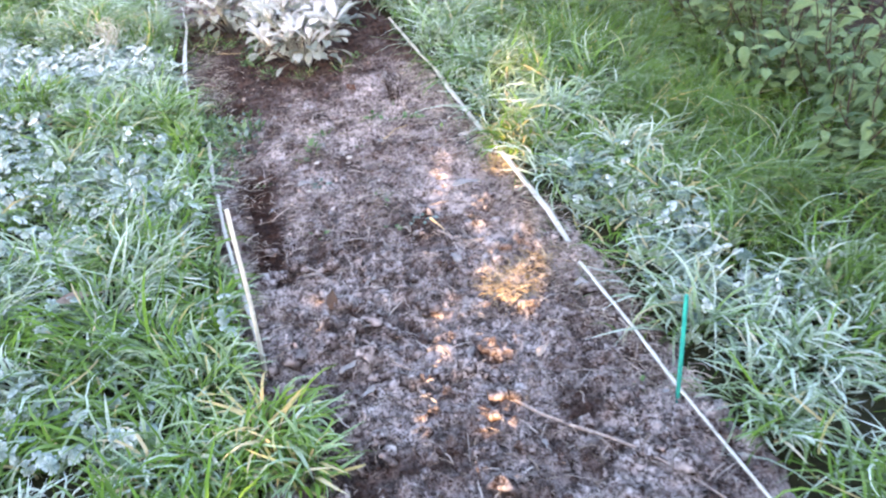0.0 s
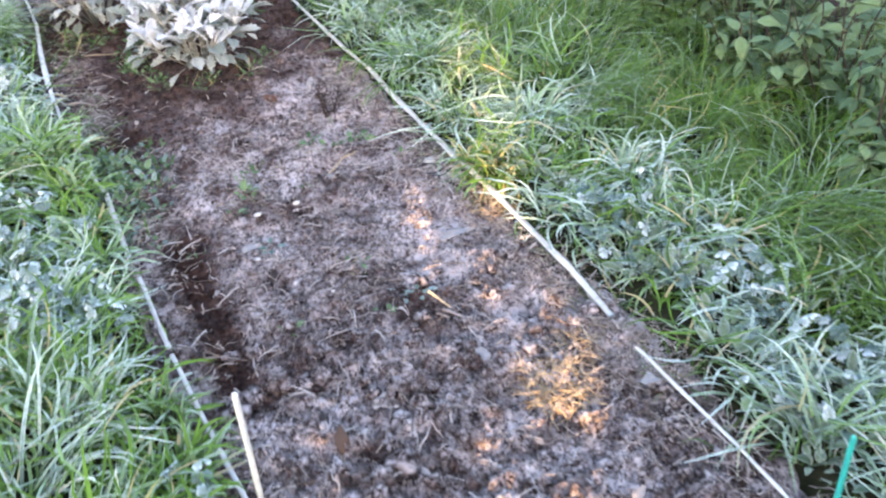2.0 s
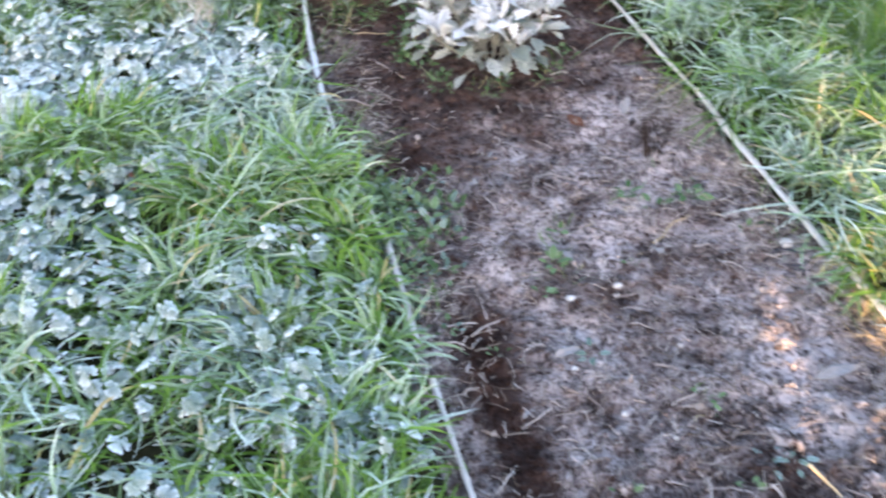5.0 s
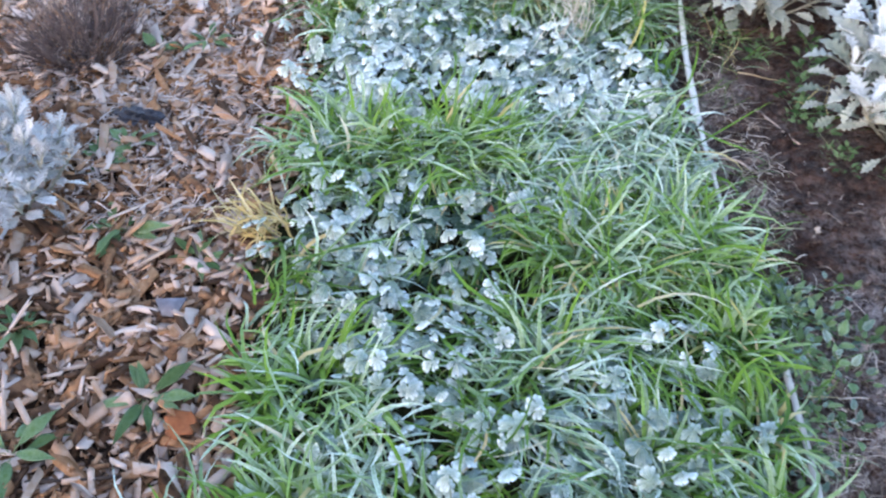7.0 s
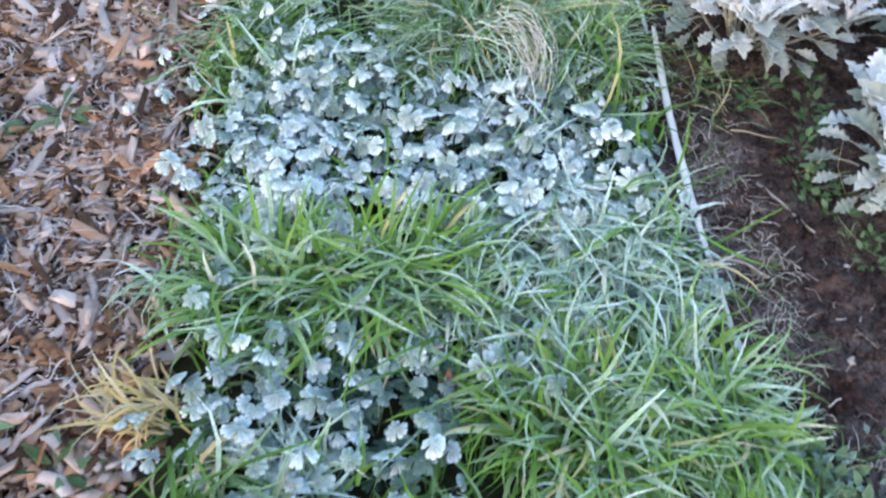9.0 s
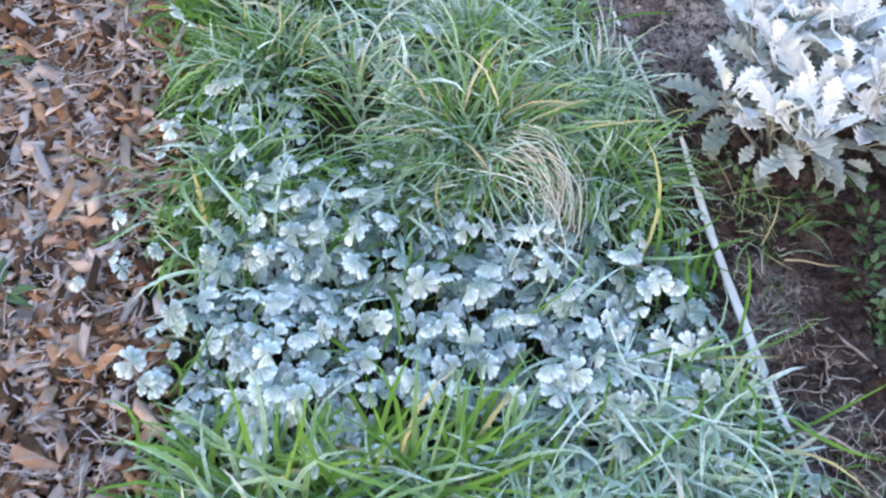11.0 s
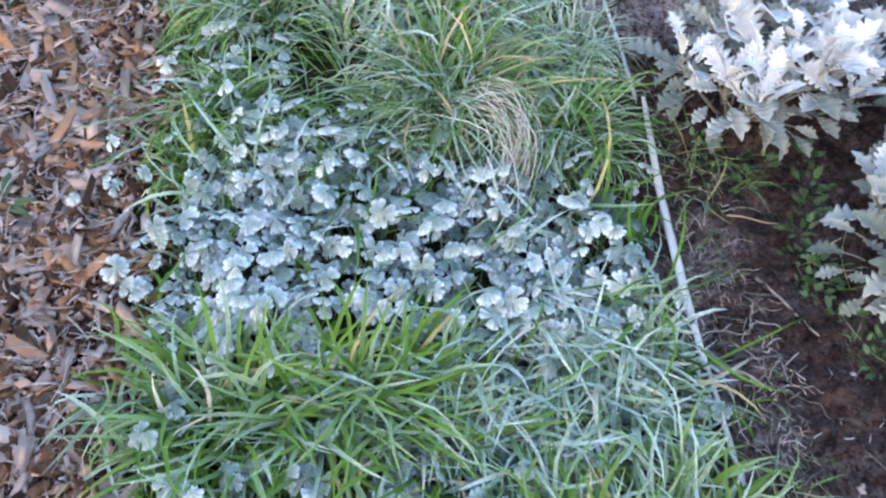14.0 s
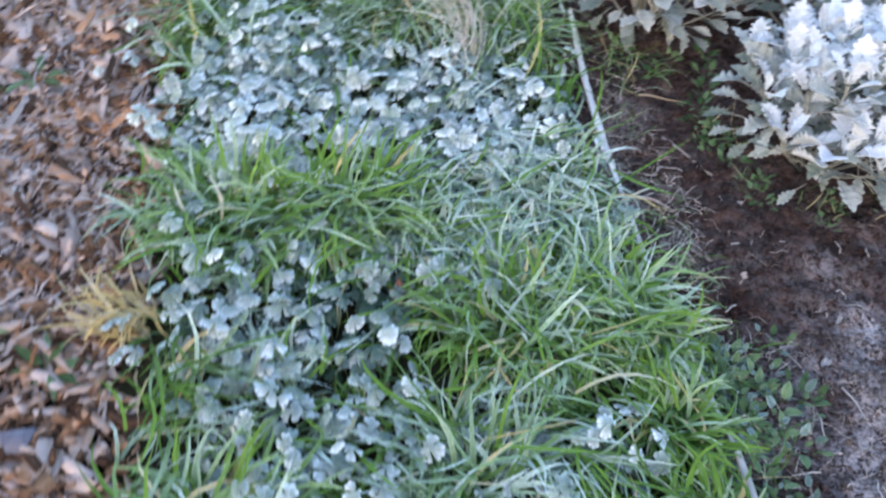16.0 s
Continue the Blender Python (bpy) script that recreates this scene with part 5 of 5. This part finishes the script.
for i, (x, y, sz) in enumerate([(0.47, 3.86, 1.1), (0.43, 3.80, 1.0), (0.44, 3.70, 1.1), (0.40, 3.66, 0.8), (0.50, 3.92, 1.0), (0.47, 3.50, 0.7), (0.62, 3.46, 0.6), (0.78, 3.50, 0.6), (0.36, 3.93, 0.8), (0.29, 4.06, 0.8)]):
    weed(x, y, 14, "leafy bright green weed under the silver plants", FRESH_LEAF, 860 + i, 0.62 * sz, (0.1, 1.0), 0.0, 0.03)
rng = random.Random(12)
for i in range(30):
    x, y = 0.15 + 0.15 * rng.random() ** 1.4, rng.uniform(2.80, 3.2)
    weed(x, y, 10, W_FROST, WEED_LEAF + FROST_WEED, 640 + i, rng.uniform(0.35, 0.65), (0.3, 1.2), spread=0.035)
for i in range(15):
    weed(rng.uniform(0.18, 0.35), rng.uniform(2.86, 3.16), 10, W_FROST, WEED_LEAF + FROST_WEED[:1], 1000 + i, rng.uniform(0.45, 0.8), (0.4, 1.3), spread=0.04)
for i in range(18):
    x, y = rng.uniform(0.12, 0.24), rng.uniform(2.65, 3.15)
    weed(x, y, 9, W_FROST, WEED_LEAF + FROST_WEED, 680 + i, rng.uniform(0.32, 0.6), spread=0.035, z=0.01)
for i in range(38):
    weed(rng.uniform(1.10, 1.40), rng.uniform(1.25, 2.05) if i % 4 else rng.uniform(2.0, 2.6), 10, "rosette of grey-green leaves edged with frost", OBLONG_LEAF, 730 + i, rng.uniform(0.6, 1.05), (0.3, 1.25), 0.025, 0.03)
for i, (x, y) in enumerate([(0.68, 2.21), (0.41, 1.63), (0.72, 2.20), (0.48, 2.52)]):
    weed(x, y, 6, "tiny frosted rosette on the soil", FROST_WEED, 770 + i, 0.55, (0.0, 0.4))
for i in range(10):
    rr = random.Random(800 + i)
    weed(rr.uniform(-0.65, 0.05), rr.uniform(2.6, 4.5), 5, "broad green dock leaf among the grass", DOCK_LEAF, 800 + i, 0.7, (0.5, 1.3), 0.02, 0.02)
def sprawl(x, y, n, length, seed, label="thin green grass sprawling over the soil", frost=0.1, dry=0.2):
    np.random.seed(2000 + seed)
    roots = np.stack([np.random.randn(n) * 0.03, np.random.randn(n) * 0.03, np.full(n, 0.004)], 1)
    me = blade_mesh("sprawling_grass", GRASS, roots, np.random.uniform(0, 6.28, n), np.random.uniform(0.4, 1.2, n) * length, np.random.uniform(0.0018, 0.0035, n), np.random.uniform(0.6, 1.2, n), np.random.uniform(0.2, 0.9, n), np.clip(np.random.randn(n) * 0.2 + frost, 0, 1), (np.random.rand(n) < dry) * 0.8)
    return thing("sprawling_grass", label, "grass", (x, y, 0.0), "grass on the soil", "stuff", me)


for i, (x, y, n, ln) in enumerate([(0.27, 4.0, 26, 0.11), (0.31, 3.93, 18, 0.11), (0.24, 3.86, 20, 0.09), (0.36, 3.97, 14, 0.09), (0.21, 3.72, 14, 0.08), (0.24, 3.5, 16, 0.08), (0.22, 3.3, 24, 0.09), (0.21, 3.1, 34, 0.10), (0.22, 2.9, 34, 0.10), (0.2, 2.75, 22, 0.08), (0.47, 3.70, 18, 0.07), (0.44, 3.58, 16, 0.06), (0.6, 3.46, 18, 0.06), (0.75, 3.49, 18, 0.06), (0.88, 2.92, 10, 0.05), (0.74, 2.95, 10, 0.05), (0.5, 2.78, 12, 0.05), (0.64, 2.37, 8, 0.05), (0.55, 2.86, 8, 0.05), (0.23, 4.25, 18, 0.1), (1.03, 2.7, 14, 0.06), (1.05, 2.15, 16, 0.06), (1.04, 1.5, 16, 0.07), (1.07, 1.7, 22, 0.09), (1.08, 1.95, 24, 0.09), (1.08, 2.25, 24, 0.09), (1.09, 2.45, 24, 0.1), (1.06, 1.3, 20, 0.08), (1.10, 2.85, 20, 0.09), (1.12, 3.1, 20, 0.09)]):
    sprawl(x, y, n, ln, i)
# rosettes in the mulch
for i, (x, y, s) in enumerate([(-1.06, 3.23, 0.9), (-1.18, 2.97, 0.8), (-1.11, 2.72, 0.8), (-0.92, 2.83, 0.8), (-0.9, 3.16, 0.6), (-1.02, 3.9, 0.6), (-1.12, 4.5, 0.7)]):
    weed(x, y, 8, "green rosette weed growing through the mulch", DOCK_LEAF, 820 + i, s, (0.05, 0.6), 0.02, 0.01)

# a dead dark seed stalk in the bed
lst = []
rng = random.Random(3)
for i in range(9):
    a, ln = rng.uniform(0, 6.28), rng.uniform(0.07, 0.13)
    top = (0.035 * math.cos(a), 0.035 * math.sin(a), ln)
    stem = wavy((0.012 * math.cos(a), 0.012 * math.sin(a), -0.01), top, 0.0, 0.01, 6, rng)
    lst.append((stem, [0.0022, 0.0020, 0.0018, 0.0016, 0.0014, 0.0012, 0.0008]))
    for j in range(26):
        p, b, sp = Vector(stem[rng.randint(2, 6)]), rng.uniform(0, 6.28), rng.uniform(0.008, 0.030)
        lst.append((wavy(p, p + Vector((sp * math.cos(b), sp * math.sin(b), rng.uniform(-0.006, 0.016))), 0.0, 0.006, 3, rng), [0.0007, 0.0006, 0.0005, 0.0004]))
thing("dead_plant", "dark withered stump of a plant in the bed", "plant", (0.87, 3.06, 0.0), mesh=many_tubes("dead_plant", lst, DARK_TWIG))


# ---------------------------------------------------------------- broad-leaved shrubs at the back of the grass
SHRUB_LEAF = [outline_leaf("leaf", oval(0.017 + 0.003 * i), 0.060 + 0.010 * i, SHRUB, 8, 2, 0.2 + 0.1 * i, 0.3, 0.003, 0.015, 0.2, 0.0015, STEM_GREEN, 60 + i) for i in range(3)]


def shrub(x, y, r, h, stems, seed):
    rng = random.Random(seed)
    plant = thing("shrub", "leafy green broad-leaved shrub at the grass edge", "shrub", (x, y, 0.0), "shrubs at the grass edge")
    for i in range(stems):
        a, d = 2.4 * i + rng.uniform(-0.4, 0.4), r * math.sqrt((i + 0.4) / stems)
        top = (d * math.cos(a), d * math.sin(a), h * rng.uniform(0.65, 1.1) * (1 - 0.35 * (d / r) ** 2))
        pts = wavy((0.3 * top[0], 0.3 * top[1], 0), top, 0, 0.03, 6, rng)
        shoot = child("stem", tube_mesh("stem", pts, [0.004 * (1 - 0.1 * q) for q in range(7)], DARK_TWIG, 5), plant)
        n = rng.randint(11, 13) if x < 2.6 else 6
        for q in range(n):
            f = rng.uniform(0.12, 1.0)
            p = Vector(pts[int(f * 6)])
            child("leaf", rng.choice(SHRUB_LEAF), shoot, turned(p, rng.uniform(0, 6.28), rng.uniform(-0.5, 0.5), rng.uniform(-0.5, 0.5), rng.uniform(0.65, 1.15)))
    return plant


for i, (x, y, r, h, n) in enumerate([(2.08, 2.05, 0.22, 0.34, 13), (2.12, 2.55, 0.24, 0.38, 13), (2.22, 3.1, 0.22, 0.36, 10), (2.22, 2.32, 0.28, 0.46, 16), (2.36, 2.85, 0.28, 0.5, 16), (2.40, 3.45, 0.3, 0.5, 14), (2.45, 4.05, 0.3, 0.55, 14), (2.50, 1.85, 0.3, 0.45, 12), (2.80, 2.45, 0.32, 0.6, 14), (2.95, 3.1, 0.35, 0.65, 12), (3.0, 3.8, 0.35, 0.65, 10), (2.5, 4.7, 0.35, 0.55, 9)]):
    shrub(x, y, r, h, n, 900 + i)
# dark brown ground sheet under the shrubs
me = sheet("shrub_litter", step_range(2.1, 3.4, 0.07), step_range(1.5, 5.0, 0.07), lambda x, y: 0.05 * smooth(2.1, 2.35, x + 0.12 * fbm(x, y, 3)) * smooth(3.35, 3.1, x + 0.1 * fbm(x, y, 4)) * smooth(1.55, 1.85, y) * smooth(4.95, 4.7, y) - 0.012 + 0.012 * fbm(x, y, 7), FELT, "dark brown ground sheet under the shrubs", "soil")
root_pile(2.15, 2.3, 0.25, 120, "dead brown stems at the foot of the shrubs", TWIG, 55, 0.10, "dry_litter")
root_pile(2.2, 2.95, 0.25, 120, "dead brown stems at the foot of the shrubs", TWIG, 56, 0.10, "dry_litter")


# ---------------------------------------------------------------- mulch
def chip_arrays(n, seed, area, small=1.0):
    np.random.seed(seed)
    box = np.array([(-1, -1, -1), (1, -1, -1), (1, 1, -1), (-1, 1, -1), (-1, -1, 1), (1, -1, 1), (1, 1, 1), (-1, 1, 1)], float)
    faces = np.array([(0, 3, 2, 1), (4, 5, 6, 7), (0, 1, 5, 4), (1, 2, 6, 5), (2, 3, 7, 6), (3, 0, 4, 7)])
    ln = (0.004 + 0.050 * np.random.rand(n) ** 2.6) * small
    wd = np.minimum(ln * np.random.uniform(0.09, 0.42, n), 0.0085)
    th = np.random.uniform(0.0015, 0.004, n)
    v = box[None] * (1 + 0.26 * np.random.randn(n, 8, 3) * np.array([0.6, 0.9, 0.5])) * np.stack([ln, wd, th], 1)[:, None, :]
    ang, tx, ty = np.random.uniform(0, 6.28, n), np.random.randn(n) * 0.5, np.random.randn(n) * 0.55
    out = np.empty_like(v)
    cz, sz = np.cos(ang)[:, None], np.sin(ang)[:, None]
    z = v[..., 2] + v[..., 0] * np.sin(tx)[:, None] + v[..., 1] * np.sin(ty)[:, None]
    out[..., 0], out[..., 1], out[..., 2] = v[..., 0] * cz - v[..., 1] * sz, v[..., 0] * sz + v[..., 1] * cz, z
    pos = np.stack([np.random.uniform(area[0], area[1], n), np.random.uniform(area[2], area[3], n), np.random.uniform(0.002, 0.030, n)], 1)
    return out, faces, pos


out, faces, pos = chip_arrays(21000, 61, (-2.1, -0.755, 2.3, 5.2))
v = out + pos[:, None, :]
thing("wood_chip_litter", "loose brown and grey bark and wood chips", "mulch", kind="stuff", mesh=raw_mesh("wood_chip_litter", v.reshape(-1, 3), [(faces[None] + (np.arange(len(v)) * 8)[:, None, None]).reshape(-1, 4)], CHIP, smooth=False))


out, faces, pos = chip_arrays(16000, 63, (-1.9, -0.79, 2.3, 5.0), 0.4)
v = out + pos[:, None, :] + np.array([0, 0, 0.004])
thing("bark_crumbs", "fine brown bark crumbs among the wood chips", "mulch", kind="stuff", mesh=raw_mesh("bark_crumbs", v.reshape(-1, 3), [(faces[None] + (np.arange(len(v)) * 8)[:, None, None]).reshape(-1, 4)], CHIP, smooth=False))


# grey fibrous litter over the far part of the mulch
lst = []
rng = random.Random(64)
for i in range(3600):
    x, y = rng.uniform(-1.6, -0.80), 5.0 - 1.75 * rng.random() ** 0.8
    a, ln = rng.uniform(0, 6.28), 0.015 + 0.07 * rng.random() ** 2
    z = rng.uniform(0.022, 0.036)
    lst.append((wavy((x, y, z), (x + ln * math.cos(a), y + ln * math.sin(a), z + rng.uniform(-0.006, 0.008)), rng.uniform(0, 0.008), rng.uniform(0, 0.008), 4, rng), [rng.uniform(0.0006, 0.0018)] * 5))
thing("fibre_litter", "fine grey dead stems and fibres strewn over the mulch", "straw", kind="stuff", mesh=many_tubes("fibre_litter", lst, FIBRE_PALE, 3))


def stick(a, b, r, label, mat=TWIG, seed=0, name="stick"):
    rng = random.Random(seed)
    pts = wavy((*a, 0.022), (*b, 0.026), 0.003, 0.004, 6, rng)
    return thing(name, label, "stick", group="sticks in the mulch", mesh=tube_mesh(name, pts, [r * (1 - 0.06 * i) for i in range(7)], mat, 7))


stick((-1.08, 3.93), (-1.03, 3.83), 0.010, "thick broken brown stick lying in mulch", CHIP_OBJ, 1)
stick((-1.06, 3.755), (-0.84, 3.77), 0.006, "long grey twig lying across the mulch", TWIG, 2)
stick((-0.985, 3.75), (-0.90, 3.64), 0.005, "forked grey twig lying in mulch", TWIG, 3)
stick((-1.15, 3.64), (-1.02, 3.66), 0.008, "pale stick behind the dark film in mulch", TWIG, 4)
stick((-1.08, 3.22), (-1.06, 3.07), 0.009, "split brown piece of wood in mulch", CHIP_OBJ, 5)
stick((-1.02, 3.215), (-0.93, 3.20), 0.005, "pale splinter of wood in mulch", STRAW, 6)
stick((-1.04, 2.96), (-0.95, 2.985), 0.007, "pale pinkish piece of wood in mulch", CHIP_OBJ, 7)
stick((-1.14, 3.07), (-1.04, 3.03), 0.008, "split brown piece of wood in mulch", CHIP_OBJ, 8)
stick((-1.0, 2.80), (-0.90, 2.93), 0.006, "long pale splinter of wood in mulch", TWIG, 9)
stick((-1.13, 2.665), (-0.93, 2.69), 0.005, "thin dark branch lying on mulch", DARK_TWIG, 10)
stick((-0.97, 4.34), (-0.90, 4.22), 0.004, "thin pale twig lying in mulch", STRAW, 11)
stick((-0.88, 4.16), (-0.77, 4.19), 0.0028, "pale straw stalk at the grass edge", STRAW, 12)
stick((-1.05, 4.05), (-0.92, 4.07), 0.005, "grey stick lying in mulch", TWIG, 13)
stick((-1.0, 3.98), (-0.9, 3.9), 0.006, "grey-brown stick lying in mulch", TWIG, 14)
stick((-1.1, 3.36), (-1.03, 3.42), 0.009, "thick brown chunk of wood in mulch", CHIP_OBJ, 15)
stick((-0.9, 3.42), (-0.88, 3.30), 0.005, "grey stick standing out of mulch", TWIG, 16)

rng = random.Random(17)
for i in range(24):
    x, y, a, ln = rng.uniform(-1.2, -0.86), rng.uniform(2.6, 4.3), rng.uniform(0, 6.28), rng.uniform(0.04, 0.10)
    stick((x, y), (x + ln * math.cos(a), y + ln * math.sin(a)), rng.uniform(0.004, 0.009), "split weathered piece of wood lying in mulch", CHIP_OBJ if i % 3 else TWIG, 40 + i)
for i, (x, y) in enumerate([(-1.12, 3.50), (-1.13, 3.85), (-1.16, 3.45)]):
    weed(x, y, 8, "green rosette weed growing through the mulch", WEED_LEAF, 850 + i, 1.0, (0.1, 0.8), 0.015, 0.02)

# crumpled dark film
bm = bmesh.new()
bmesh.ops.create_icosphere(bm, subdivisions=4, radius=1.0)
for p in bm.verts:
    q = p.co.copy()
    f = 1 + 0.55 * noise.turbulence(q * 2.3, 4, True, noise_basis="PERLIN_ORIGINAL") - 0.2
    p.co = Vector((q.x * 0.055 * f, q.y * 0.026 * f, q.z * 0.028 * f))
me = bpy.data.meshes.new("crumpled_film")
bm.to_mesh(me)
bm.free()
me.materials.append(CHARRED)
ob = thing("crumpled_film", "crumpled dark blue-grey plastic film on mulch", "plastic film", mesh=me)
ob.matrix_basis = pose(-1.12, 3.585, 0.028, 8, -4, -12)

# slate shard, rust leaf
sv = [(-0.03, 0.012, 0), (0.028, 0.018, 0.004), (0.012, -0.022, 0.002), (-0.012, -0.02, 0)]
sv = sv + [(x * 0.94, y * 0.94, z + 0.006) for x, y, z in sv]
ob = thing("slate_shard", "broken shard of dark grey slate on mulch", "stone", mesh=raw_mesh("slate_shard", sv, [np.array([(3, 2, 1, 0), (4, 5, 6, 7), (0, 1, 5, 4), (1, 2, 6, 5), (2, 3, 7, 6), (3, 0, 4, 7)])], SLATE, smooth=False))
ob.matrix_basis = pose(-0.925, 3.03, 0.035, 14, 6, 0)
star = lambda s: 0.028 * (math.sin(math.pi * min(1, s * 0.95 + 0.05)) ** 0.6) * (0.45 + 0.55 * abs(math.cos(2.5 * math.pi * s)))
ob = thing("maple_leaf", "orange-brown fallen lobed leaf on mulch", "leaf", mesh=outline_leaf("maple_leaf", star, 0.055, MAPLE_LEAF, 24, 3, 0.2, 0.3, 0.003, 0.015, 0.2, 0.001, MAPLE_LEAF, 5))
ob.matrix_basis = turned((-0.87, 2.74, 0.035), 1.1, 0.2, 0.2)

# dry dark twiggy shrub in the mulch
rng = random.Random(8)
dry = thing("dry_shrub", "dark dry twiggy low shrub in the mulch", "shrub", (-1.32, 3.86, 0.0))
for k in range(12):
    az = 0.5236 * k + rng.uniform(-0.2, 0.2)
    lst = []
    for i in range(48):
        a, d = az + rng.gauss(0, 0.45), 0.19 * math.sqrt(rng.random())
        base = (0.4 * d * math.cos(a), 0.4 * d * math.sin(a), 0.0)
        top = (d * math.cos(a) + rng.uniform(-0.03, 0.03), d * math.sin(a) + rng.uniform(-0.03, 0.03), rng.uniform(0.04, 0.20) * (1 - 2 * d))
        lst.append((wavy(base, top, 0, 0.016, 5, rng), [0.0018, 0.0016, 0.0014, 0.0012, 0.001, 0.0007]))
    child("branch", many_tubes("branch", lst, DRY_TWIG), dry)

# single chips of the mulch nearest to the grass
out, faces, pos = chip_arrays(250, 62, (-1.24, -0.83, 2.6, 4.3), 1.25)
shapes = [raw_mesh("wood_chip", out[i], [faces], CHIP_OBJ, smooth=False) for i in range(40)]
for i in range(250):
    child("wood_chip", shapes[i % 40], mulch, Matrix.Translation(pos[i] + np.array([0, 0, 0.006])) @ Matrix.Rotation(i * 2.4, 4, "Z"))


# single clods of the bed that lie nearest
np.random.seed(71)
clod_shapes = []
for i in range(24):
    rough = 0.012 * np.array([1 + 0.75 * noise.fractal(Vector(p) * 1.5 + Vector((3.1 * i, 0, 0)), 1.0, 2.0, 2) + 0.45 * noise.noise(Vector(p) * 4.6 + Vector((0, 5.3 * i, 0))) for p in FINE_V])[:, None] * (1 + 0.17 * np.random.randn(len(FINE_V), 1))
    cv = FINE_V * rough * np.random.uniform(0.7, 1.3, 3) * np.array([1, 1, 0.75])
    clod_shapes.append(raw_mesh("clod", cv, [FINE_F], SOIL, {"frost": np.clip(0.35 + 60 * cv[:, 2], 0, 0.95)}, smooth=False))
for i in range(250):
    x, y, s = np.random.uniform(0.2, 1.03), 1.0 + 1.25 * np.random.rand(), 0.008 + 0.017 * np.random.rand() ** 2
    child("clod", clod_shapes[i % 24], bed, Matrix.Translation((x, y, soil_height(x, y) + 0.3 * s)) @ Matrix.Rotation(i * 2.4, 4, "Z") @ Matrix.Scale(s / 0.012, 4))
